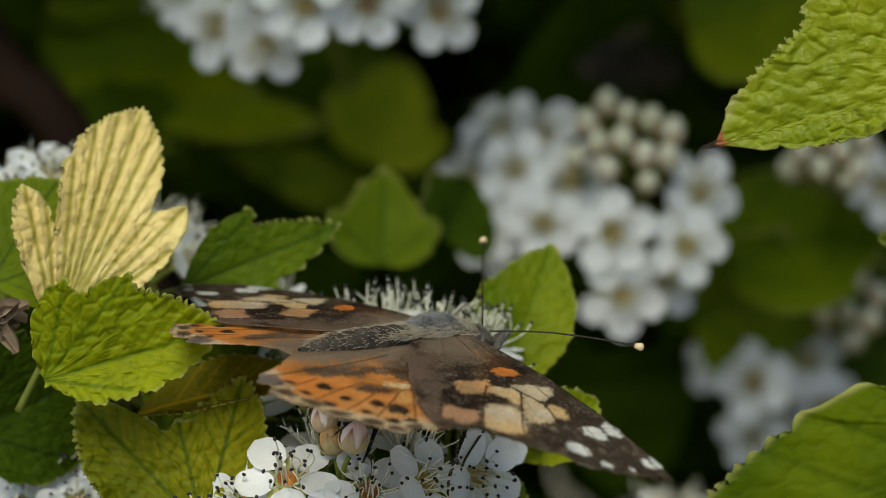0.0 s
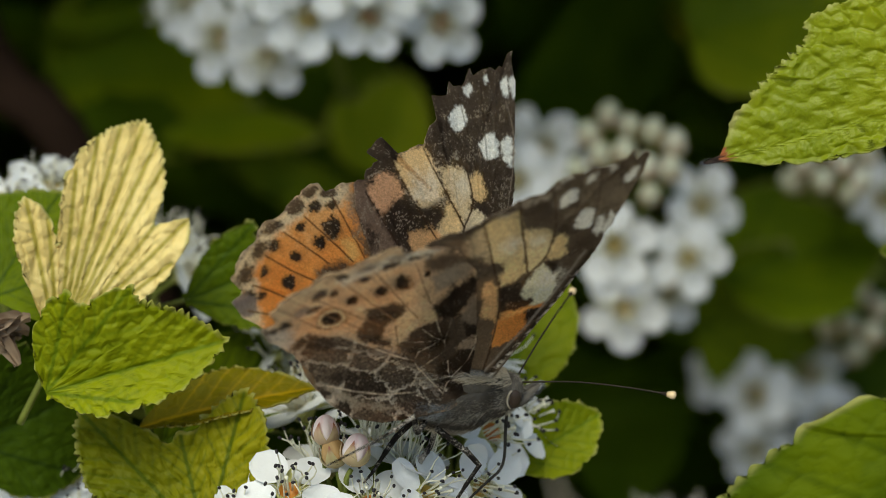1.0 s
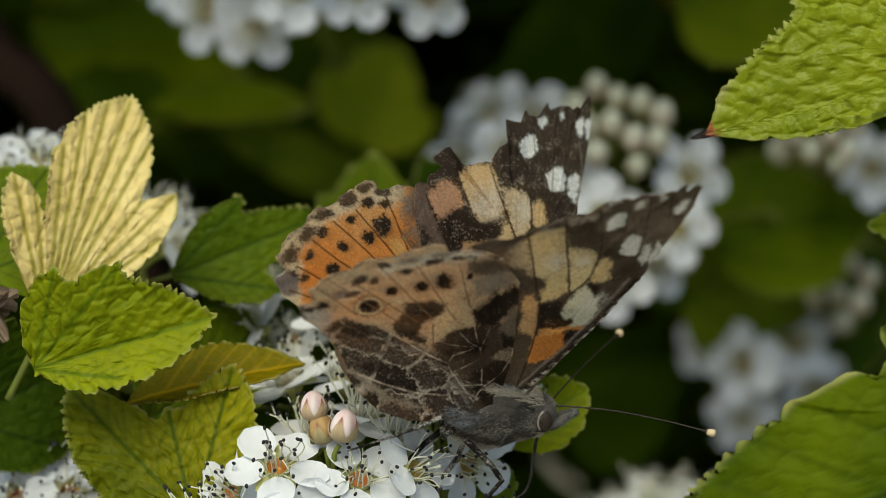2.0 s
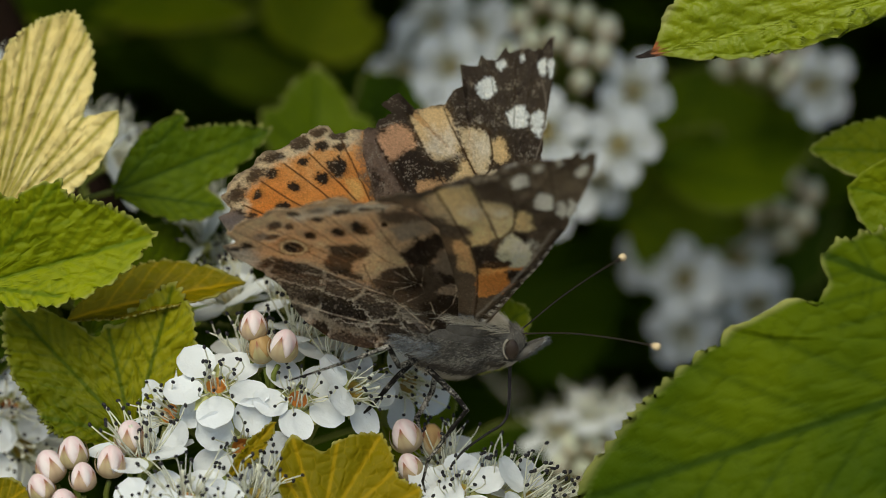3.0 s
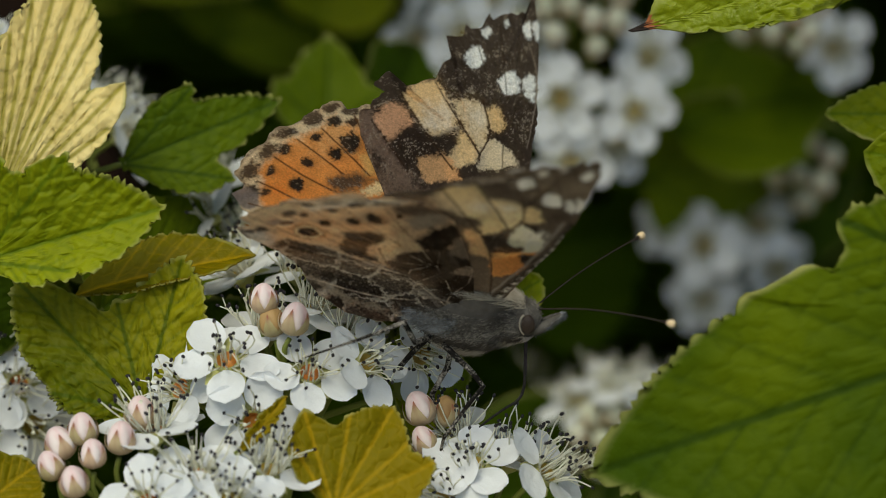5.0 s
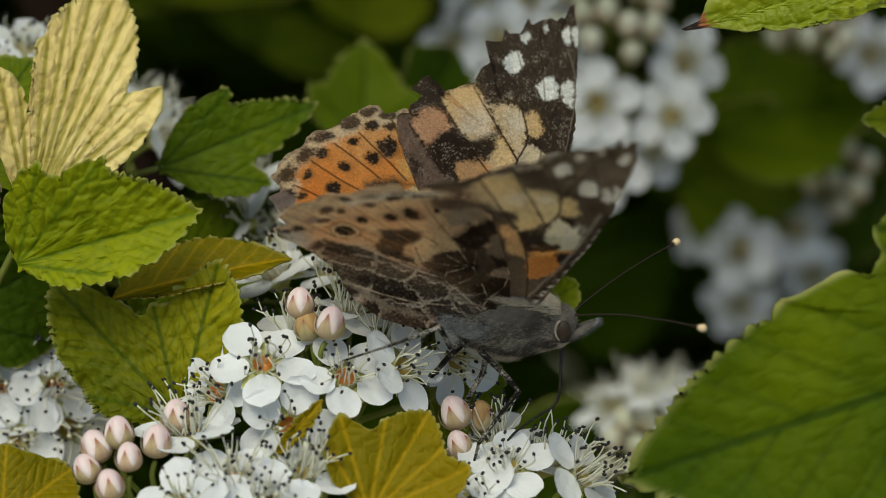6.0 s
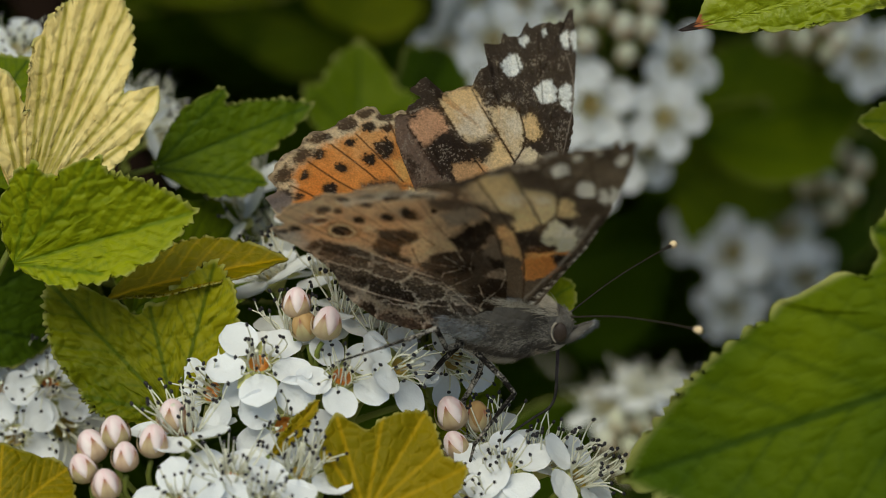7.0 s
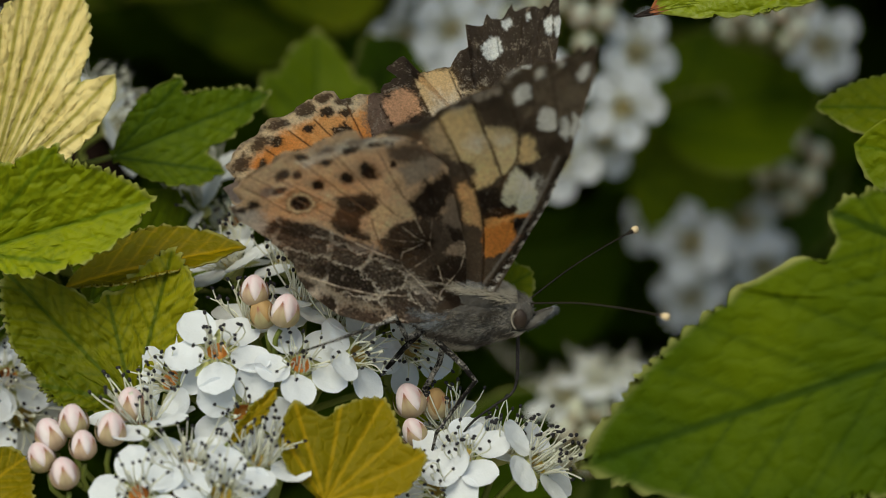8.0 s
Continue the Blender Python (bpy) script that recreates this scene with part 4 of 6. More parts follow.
class Paint:
    """Colours of one wing face, laid over one another in wing centimetres: a forward, b outward."""

    def __init__(self, a, b, color, seed):
        self.a, self.b, self.n = a, b, speckle(a, b, seed)
        self.fine = 0.7 * grain(a, b, 40, seed + 5) + 0.7 * grain(a, b, 90, seed + 6)
        self.c = np.ones(a.shape + (3,)) * np.array(color)

    def over(self, mask, color):
        m = np.clip(mask, 0, 1)[..., None]
        self.c = self.c * (1 - m) + np.array(color) * m

    def spot(self, ca, cb, ra, rb, color, turn=0.0, edge=0.12, rough=0.22, power=2.0, amount=1.0):
        t = radians(turn)
        x, y = self.a - ca, self.b - cb
        u, v = (x * math.cos(t) + y * math.sin(t)) / ra, (-x * math.sin(t) + y * math.cos(t)) / rb
        d = (np.abs(u) ** power + np.abs(v) ** power) ** (1 / power)
        self.over(amount * ((1 - d + rough * (self.n + 0.7 * self.fine)) / edge + 0.5), color)

    def spots(self, rows, color, **kw):
        for ca, cb, ra, rb, *t in rows:
            self.spot(ca, cb, ra, rb, color, t[0] if t else 0.0, **kw)

    def inside(self, outline, edge, rough):
        """How far a place lies inside an outline, 0 to 1, with an uneven border."""
        segs = [(*outline[i - 1], *outline[i]) for i in range(len(outline))]
        odd = np.zeros(self.a.shape, dtype=bool)
        for ax, ay, bx, by in segs:
            cross = (ay > self.b) != (by > self.b)
            odd ^= cross & (self.a < ax + (bx - ax) * (self.b - ay) / (by - ay if by != ay else 1e-9))
        d = line_distance(self.a, self.b, segs)
        return np.clip((np.where(odd, d, -d) + rough * (self.n + 0.7 * self.fine)) / edge + 0.5, 0, 1)

    def patch(self, outline, color, edge=0.04, rough=0.03, amount=1.0):
        self.over(amount * self.inside(outline, edge, rough), color)

    def trace(self, points, color, width, amount=1.0):
        line = smooth_line(points, 12)
        self.lines([(*line[i], *line[i + 1]) for i in range(11)], color, width, amount)

    def lines(self, segs, color, width, amount=1.0):
        d = line_distance(self.a + 0.02 * self.n * 0.4, self.b, segs)
        self.over(amount * (1.2 - d / width), color)

    def done(self, worn, mottle=1.0):
        """Missing and stray scales over the whole face; worn: how many."""
        tone = self.c.mean(axis=-1, keepdims=True)
        fleck = grain(self.a, self.b, 75, 31) + 0.6 * self.n
        dark_fleck = np.clip((fleck - 0.85 + 0.35 * worn) / 0.2, 0, 1)[..., None] * (tone < 0.13) * (0.3 + 0.6 * worn)
        pale_fleck = np.clip((-fleck - 1.05 + 0.2 * worn) / 0.25, 0, 1)[..., None] * (tone >= 0.13) * 0.4
        self.c = self.c * (1 + mottle * (0.13 * self.n + 0.14 * self.fine))[..., None]
        self.c = self.c * (1 - dark_fleck) + np.array((0.33, 0.28, 0.225)) * dark_fleck
        self.c = self.c * (1 - pale_fleck) + np.array((0.16, 0.10, 0.06)) * pale_fleck
        return np.clip(self.c, 0.004, 0.9)


BLACK = (0.014, 0.010, 0.008)
FORE_VEINS = [(0.3, 0.0, 0.28, 0.8), (0.28, 0.8, 0.02, 1.32), (0.02, 1.32, -0.62, 2.3), (0.15, 1.4, -0.1, 2.5), (0.28, 1.45, 0.2, 2.85), (0.28, 1.45, 0.55, 1.75), (0.55, 1.75, 0.55, 2.1), (0.55, 2.1, 0.42, 3.1), (0.6, 1.9, 0.72, 3.2),
              (0.75, 1.9, 0.95, 3.4), (0.45, 0.2, 0.62, 1.7), (0.1, 0.1, -0.8, 2.1), (0.0, 0.9, -0.85, 2.1)]
HIND_VEINS = [(0.0, 0.0, -0.75, 0.85), (-0.75, 0.85, -2.05, 1.5), (-0.65, 0.65, -2.35, 1.2), (-0.5, 0.4, -2.5, 0.85), (-0.6, 1.0, -1.75, 1.8), (-0.45, 1.0, -1.4, 1.9), (-0.1, 0.3, -0.45, 1.0), (-0.45, 1.0, -0.75, 1.85), (0.0, -0.1, -1.7, 0.05), (-0.3, 0.1, -2.4, 0.5)]


COSTAL = [(0.34, 0.0, 0.66, 0.75), (0.66, 0.75, 0.82, 1.28), (0.82, 1.28, 0.97, 1.96)]


def fore_dorsal(a, b):
    p = Paint(a, b, (0.040, 0.028, 0.022), 1)
    p.spot(0.75, 2.9, 0.75, 0.75, (0.058, 0.044, 0.036), 0, 0.6, 0.5)
    p.patch([(-1.14, 1.99), (-0.85, 2.07), (-0.77, 1.80), (-0.62, 1.50), (-0.45, 1.23), (-0.48, 1.09), (-0.61, 1.12), (-0.72, 1.42), (-0.96, 1.62), (-1.05, 1.82)], (0.169, 0.115, 0.090), 0.08, 0.04)
    p.spot(-0.6, 0.75, 0.4, 0.6, (0.188, 0.131, 0.100), 25, 0.8, 0.4)
    # cream and tan cells between the veins
    p.patch([(-0.84, 2.00), (-0.59, 2.15), (-0.51, 2.12), (-0.44, 2.02), (-0.40, 1.88), (-0.51, 1.81), (-0.61, 1.69), (-0.70, 1.68), (-0.77, 1.83)], (0.625, 0.344, 0.206), 0.06, 0.035)
    p.patch([(-0.50, 2.26), (-0.32, 2.40), (-0.10, 2.44), (0.01, 2.21), (0.14, 1.91), (0.00, 1.85), (-0.10, 1.75), (-0.21, 1.75), (-0.29, 1.89), (-0.40, 2.07)], (0.688, 0.500, 0.281), 0.04, 0.03)
    p.spot(-0.10, 1.97, 0.20, 0.20, (0.625, 0.556, 0.463), 30, 0.9, 0.5, amount=0.85)
    p.patch([(0.09, 2.19), (0.26, 2.24), (0.38, 2.21), (0.45, 2.04), (0.47, 1.83), (0.42, 1.72), (0.34, 1.56), (0.20, 1.84), (0.11, 2.05)], (0.650, 0.519, 0.344), 0.04, 0.025)
    p.spot(0.34, 2.0, 0.13, 0.2, (0.625, 0.575, 0.494), 15, 0.9, 0.5, amount=0.8)
    p.patch([(-0.05, 1.52), (0.09, 1.66), (0.14, 1.82), (0.22, 1.78), (0.34, 1.54), (0.27, 1.45), (0.14, 1.38), (0.01, 1.36), (-0.05, 1.45)], (0.675, 0.506, 0.300), 0.04, 0.03)
    p.patch([(0.47, 2.10), (0.58, 2.16), (0.64, 2.09), (0.67, 1.88), (0.60, 1.82), (0.49, 1.82)], (0.675, 0.488, 0.269), 0.04, 0.03)
    p.patch([(0.35, 1.74), (0.53, 1.73), (0.73, 1.61), (0.78, 1.44), (0.55, 1.36), (0.30, 1.35)], (0.625, 0.525, 0.388), 0.04, 0.03)
    p.patch([(-0.42, 1.56), (-0.17, 1.67), (-0.08, 1.62), (0.02, 1.44), (0.11, 1.23), (-0.27, 1.18), (-0.35, 1.31)], (0.650, 0.375, 0.188), 0.04, 0.03)
    p.patch([(-0.66, 1.69), (-0.51, 1.81), (-0.35, 1.85), (-0.20, 1.73), (-0.00, 1.80), (0.10, 1.82), (0.06, 1.66), (-0.05, 1.55), (-0.08, 1.48), (-0.31, 1.49), (-0.44, 1.42), (-0.50, 1.35), (-0.56, 1.43), (-0.60, 1.53)], (0.026, 0.017, 0.013), 0.07, 0.05)
    p.spot(0.42, 1.04, 0.17, 0.11, (0.775, 0.250, 0.050), 20)
    p.spot(0.62, 1.0, 0.08, 0.16, BLACK)
    for cell in ([(0.26, 2.78), (0.37, 2.92), (0.47, 2.92), (0.51, 2.78), (0.48, 2.69), (0.35, 2.62), (0.27, 2.67)], [(0.63, 2.48), (0.74, 2.60), (0.84, 2.61), (0.89, 2.50), (0.87, 2.34), (0.69, 2.32)], [(0.91, 2.50), (1.00, 2.56), (1.06, 2.55), (1.05, 2.30), (1.02, 2.20), (0.92, 2.32)], [(1.09, 2.44), (1.15, 2.37), (1.15, 2.23), (1.07, 2.23)],
                 [(0.97, 3.19), (1.07, 3.27), (1.07, 3.02), (0.99, 3.05)], [(1.09, 3.23), (1.19, 3.30), (1.19, 3.06), (1.12, 3.00)], [(0.50, 3.13), (0.59, 3.21), (0.63, 3.10), (0.54, 3.02), (0.49, 3.05)], [(0.76, 3.25), (0.82, 3.29), (0.85, 3.22), (0.78, 3.17)]):
        p.patch(cell, (0.800, 0.850, 0.880), 0.025, 0.018)
    p.spot(0.15, 0.3, 0.35, 0.45, (0.250, 0.188, 0.138), 0, 0.7)
    for line in ([(-0.52, 2.29), (-0.35, 1.95), (-0.20, 1.68), (0.01, 1.35)], [(-0.10, 2.42), (0.08, 2.05), (0.34, 1.54)], [(0.43, 2.22), (0.48, 1.83), (0.34, 1.54), (0.33, 1.45)], [(-0.86, 1.93), (-0.56, 1.43), (-0.49, 1.31)]):
        p.trace(line, (0.030, 0.016, 0.010), 0.016)
    p.trace([(1.03, 2.98), (1.09, 2.58), (1.01, 2.08), (0.89, 1.65)], (0.375, 0.312, 0.263), 0.007, 0.7)
    p.lines([(0.45, 0.2, 0.62, 1.7), (0.3, 0.0, 0.28, 0.8), (0.55, 2.2, 0.42, 3.05), (0.72, 2.2, 0.72, 3.2)], (0.035, 0.022, 0.016), 0.012, 0.7)
    return p.done(0.8)


def fore_ventral(a, b):
    p = Paint(a, b, (0.097, 0.070, 0.050), 2)
    p.spots([(0.897, 2.867, 0.361, 0.296, 35)], (0.210, 0.161, 0.116), edge=0.8, rough=0.6)
    p.patch([(0.15, 2.68), (0.32, 2.72), (0.41, 2.53), (0.40, 2.37), (0.24, 2.35), (0.12, 2.42)], (0.054, 0.037, 0.026), 0.15, 0.06, 0.8)
    p.spots([(0.634, 2.311, 0.203, 0.092, -161), (0.873, 2.061, 0.174, 0.138, 68), (0.178, 2.655, 0.253, 0.085, -137)], (0.050, 0.034, 0.024), edge=0.5, rough=0.5)
    p.patch([(-0.51, 2.02), (-0.46, 2.23), (-0.41, 2.36), (-0.31, 2.14), (-0.19, 1.94), (-0.12, 1.80), (-0.24, 1.86), (-0.40, 1.90)], (0.628, 0.478, 0.300), 0.09, 0.05, 0.9)
    p.patch([(-0.41, 2.40), (-0.25, 2.50), (-0.06, 2.60), (0.09, 2.26), (0.23, 1.93), (0.36, 1.60), (0.22, 1.44), (0.09, 1.38), (0.06, 1.51), (0.11, 1.65), (0.01, 1.74), (-0.11, 1.80), (-0.23, 2.04), (-0.34, 2.25)], (0.880, 0.655, 0.341), 0.04, 0.025)
    p.spot(0.06, 2.06, 0.13, 0.13, (0.819, 0.723, 0.587), 0, 1.0, 0.6, amount=0.7)
    p.patch([(0.08, 2.29), (0.31, 2.31), (0.42, 2.30), (0.47, 2.18), (0.51, 1.87), (0.47, 1.79), (0.41, 1.64), (0.37, 1.61), (0.23, 1.96)], (0.880, 0.683, 0.382), 0.035, 0.025)
    p.spot(0.32, 2.13, 0.12, 0.1, (0.819, 0.737, 0.601), 56, 1.0, 0.6, amount=0.6)
    p.patch([(0.48, 2.17), (0.58, 2.24), (0.65, 2.17), (0.70, 1.93), (0.66, 1.83), (0.57, 1.80), (0.52, 1.83)], (0.846, 0.628, 0.328), 0.04, 0.025)
    p.patch([(0.42, 1.58), (0.50, 1.75), (0.58, 1.70), (0.75, 1.46), (0.76, 1.22), (0.69, 1.10), (0.58, 1.06), (0.43, 1.21), (0.38, 1.28), (0.40, 1.46)], (0.880, 0.874, 0.669), 0.03, 0.02)
    p.spot(0.66, 1.55, 0.13, 0.13, (0.880, 0.880, 0.819), 70, 0.9, 0.5, amount=0.6)
    p.patch([(-0.10, 1.45), (-0.02, 1.50), (0.07, 1.39), (0.13, 1.28), (0.19, 1.05), (0.22, 0.86), (0.13, 0.89), (0.04, 0.96), (-0.03, 1.19)], (0.880, 0.505, 0.232), 0.04, 0.025)
    p.patch([(0.26, 0.94), (0.39, 1.01), (0.51, 1.05), (0.71, 1.15), (0.71, 1.05), (0.62, 0.99), (0.60, 0.81), (0.65, 0.78), (0.55, 0.59), (0.41, 0.48), (0.31, 0.45), (0.25, 0.67)], (0.880, 0.294, 0.061), 0.035, 0.02)
    p.spot(0.40, 1.0, 0.2, 0.07, (0.880, 0.450, 0.150), -155, 0.7, 0.4, amount=0.8)
    for cell in ([(0.11, 1.35), (0.28, 1.46), (0.37, 1.46), (0.39, 1.26), (0.46, 1.19), (0.55, 1.22), (0.58, 1.12), (0.47, 1.05), (0.35, 1.02), (0.25, 0.99), (0.15, 1.20)], [(0.52, 0.98), (0.60, 1.05), (0.73, 1.04), (0.72, 0.94), (0.65, 0.82), (0.58, 0.85)], [(0.52, 1.78), (0.65, 1.81), (0.69, 1.67), (0.66, 1.60), (0.58, 1.70)]):
        p.patch(cell, (0.014, 0.009, 0.007), 0.035, 0.025)
    p.patch([(-0.31, 2.51), (-0.07, 2.74), (0.13, 2.84), (0.24, 2.95), (0.22, 2.82), (0.00, 2.65), (-0.24, 2.46)], (0.573, 0.491, 0.410), 0.05, 0.05, 0.7)
    p.spots([(-0.45, 2.36, 0.16, 0.05, -139), (-0.557, 2.273, 0.153, 0.064, -136), (-0.15, 2.60, 0.12, 0.04, -145)], (0.057, 0.043, 0.034), edge=0.6, rough=0.6, amount=0.8)
    for cell in ([(0.35, 2.76), (0.39, 2.90), (0.47, 2.96), (0.53, 2.90), (0.54, 2.75), (0.48, 2.66), (0.39, 2.65)], [(0.63, 2.48), (0.69, 2.65), (0.81, 2.62), (0.86, 2.37), (0.79, 2.30), (0.66, 2.33)], [(0.87, 2.51), (0.96, 2.57), (0.99, 2.40), (0.98, 2.20), (0.90, 2.27)], [(0.99, 2.60), (1.09, 2.52), (1.06, 2.25), (1.03, 2.21)], [(0.97, 3.14), (1.04, 3.26), (1.09, 3.30), (1.10, 3.15), (1.06, 3.03), (0.99, 3.02)]):
        p.patch(cell, (0.880, 0.880, 0.880), 0.025, 0.018)
    for cell in ([(0.54, 3.14), (0.63, 3.21), (0.65, 3.07), (0.57, 3.03)], [(0.74, 3.30), (0.80, 3.33), (0.84, 3.26), (0.79, 3.21)], [(0.25, 3.07), (0.34, 3.16), (0.38, 3.12), (0.29, 3.02)]):
        p.patch(cell, (0.819, 0.792, 0.751), 0.04, 0.02, 0.85)
    # costal edge with its barred rim
    p.lines([(x - 0.05, y, z - 0.05, w) for x, y, z, w in COSTAL], (0.34, 0.31, 0.285), 0.022, 0.8)
    band = np.clip(1.2 - line_distance(a - 0.03, b, COSTAL) / 0.05, 0, 1)
    p.over(band, BLACK)
    tick = np.clip((np.sin(b * 40 + 2.5 * p.n) - 0.1) / 0.3, 0, 1) * np.clip(1.2 - line_distance(a - 0.065, b, COSTAL) / 0.035, 0, 1)
    p.over(tick * (b < 1.7), (0.846, 0.792, 0.737))
    for line in ([(-0.41, 2.40), (-0.24, 2.07), (-0.11, 1.80), (0.07, 1.43)], [(-0.11, 2.75), (0.08, 2.28), (0.24, 1.92), (0.37, 1.60)], [(0.21, 2.94), (0.39, 2.53), (0.48, 2.18), (0.49, 1.83), (0.38, 1.58), (0.36, 1.42)], [(0.07, 1.47), (0.20, 1.09), (0.27, 0.67), (0.32, 0.05)]):
        p.trace(line, (0.032, 0.017, 0.009), 0.017)
    for line in ([(0.48, 3.13), (0.60, 2.60), (0.64, 2.36)], [(0.65, 3.35), (0.83, 2.62), (0.88, 2.31)], [(0.86, 3.40), (0.97, 3.02)]):
        p.trace(line, (0.040, 0.024, 0.016), 0.012, 0.8)
    return p.done(0.25, 1.5)


DOTS = [(-1.91, 0.84, 0.085, 0.08), (-1.82, 1.12, 0.075, 0.07), (-1.52, 1.30, 0.095, 0.085), (-1.36, 1.47, 0.12, 0.12)]
EDGE_DOTS = [(-2.23, 0.68, 0.08, 0.05, 60), (-2.20, 0.94, 0.085, 0.05, 60), (-2.07, 1.23, 0.08, 0.06, 50), (-1.75, 1.45, 0.085, 0.05, 40), (-1.58, 1.69, 0.09, 0.06, 30), (-1.36, 1.72, 0.08, 0.05, 20)]
RIM_DOTS = [(-2.40, 0.62, 0.12, 0.09, 60), (-2.44, 0.88, 0.15, 0.09, 60), (-2.26, 1.16, 0.14, 0.08, 50), (-2.10, 1.42, 0.16, 0.06, 25), (-1.80, 1.68, 0.13, 0.08, 40), (-1.63, 1.84, 0.11, 0.07, 30), (-1.40, 1.85, 0.12, 0.05, 10)]


def worn_rim(p):
    """The dark, broken line along the hindwing's outer edge."""
    edge = [(*HIND_EDGE[i], *HIND_EDGE[i + 1]) for i in range(4, 21)]
    p.over(np.clip(1.3 - line_distance(p.a, p.b, edge) / 0.030, 0, 1) * np.clip(0.55 + 0.9 * p.n, 0, 0.95), (0.06, 0.045, 0.036))


def hind_dorsal(a, b):
    p = Paint(a, b, (0.675, 0.250, 0.062), 3)
    p.spot(-2.1, 0.75, 0.35, 0.3, (0.700, 0.206, 0.037), 40, 1.0, 0.5, amount=0.6)
    p.spot(-1.5, 1.55, 0.45, 0.22, (0.625, 0.319, 0.125), 40, 0.9, 0.5, amount=0.8)
    edge = [(*HIND_EDGE[i], *HIND_EDGE[i + 1]) for i in range(6, 21)]
    margin = line_distance(a, b, edge)
    p.over(np.clip((0.25 - margin + 0.05 * p.n) / 0.12, 0, 1) * 0.95, (0.675, 0.562, 0.388))
    p.spot(-0.28, 0.75, 0.62, 1.2, (0.058, 0.036, 0.026), 10, 0.5, 0.35)
    p.spots([(-1.05, 0.55, 0.5, 0.10, 30), (-0.9, 1.25, 0.10, 0.3, 40)], (0.075, 0.048, 0.034), edge=0.8, rough=0.6, amount=0.85)
    p.spot(-0.72, 0.75, 0.3, 0.16, (0.070, 0.045, 0.032), 35, 0.7, 0.5)
    p.spot(-0.85, 1.72, 0.26, 0.5, (0.169, 0.115, 0.090), 25, 0.7, 0.3)
    p.patch([(-1.56, 0.97), (-1.35, 1.09), (-1.13, 1.10), (-1.03, 1.08), (-1.27, 0.94), (-1.39, 0.87), (-1.52, 0.88)], (0.062, 0.040, 0.028), 0.12, 0.06, 0.95)
    p.spot(-1.55, 0.5, 0.4, 0.14, (0.100, 0.066, 0.045), 10, 0.6, 0.5)
    p.patch([(-1.28, 1.35), (-1.09, 1.35), (-1.01, 1.23), (-1.03, 1.12), (-1.13, 1.10), (-1.21, 1.23)], (0.650, 0.375, 0.125), 0.06, 0.03)
    p.patch([(-1.17, 0.92), (-1.06, 1.03), (-0.83, 1.02), (-0.92, 0.94), (-1.13, 0.85)], (0.688, 0.550, 0.312), 0.04, 0.03)
    p.spots(DOTS, (0.020, 0.013, 0.010), edge=0.4, rough=0.35)
    p.spots(EDGE_DOTS, (0.024, 0.016, 0.012), edge=0.5, rough=0.45)
    p.spots(RIM_DOTS, (0.046, 0.032, 0.024), edge=0.5, rough=0.4, amount=0.95)
    worn_rim(p)
    p.spot(-1.0, 0.02, 1.2, 0.38, (0.250, 0.188, 0.138), 6, 0.6, 0.4)
    p.spot(-2.45, 0.55, 0.16, 0.12, (0.150, 0.125, 0.125), 0, 0.4)
    for line in ([(-2.34, 0.78), (-2.11, 0.72), (-1.88, 0.65)], [(-2.19, 1.11), (-1.85, 0.96), (-1.51, 0.85)], [(-1.96, 1.38), (-1.62, 1.20), (-1.40, 1.07)], [(-1.70, 1.57), (-1.38, 1.33), (-1.11, 1.11)], [(-1.36, 1.82), (-1.05, 1.30), (-0.85, 0.95)], [(-2.4, 0.5), (-1.7, 0.42), (-0.7, 0.25)]):
        p.trace(line, (0.060, 0.024, 0.010), 0.016, 0.9)
    return p.done(0.5)


PALE_LINES = [(-0.138, -0.141, -0.119, -0.001), (-0.119, -0.001, -0.045, 0.169), (-0.045, 0.169, 0.009, 0.342), (0.009, 0.342, -0.000, 0.557), (-0.000, 0.557, -0.073, 0.770), (-0.114, 0.051, -0.237, 0.313), (-0.007, 0.146, 0.156, 0.086),
              (-0.142, -0.125, -0.389, 0.056), (-0.389, 0.056, -0.555, 0.181), (-0.555, 0.181, -0.660, 0.288), (-0.660, 0.288, -0.655, 0.414), (-0.655, 0.414, -0.475, 0.584), (-0.532, 0.187, -0.433, 0.313), (-0.433, 0.313, -0.338, 0.453),
              (-0.338, 0.453, -0.404, 0.602), (-0.404, 0.602, -0.453, 0.919), (-0.404, 0.602, -0.555, 0.646), (-0.555, 0.646, -0.743, 0.763), (-0.479, 0.600, -0.772, 0.566), (-0.772, 0.566, -0.978, 0.587), (-0.462, 0.653, -0.639, 0.912)]
FOLD_LINES = [(-1.633, 0.583, -1.259, 0.466), (-1.259, 0.466, -0.984, 0.371), (-0.984, 0.371, -0.681, 0.299), (-1.615, -0.107, -1.226, -0.150), (-1.226, -0.150, -0.844, -0.161), (-0.844, -0.161, -0.507, -0.117)]


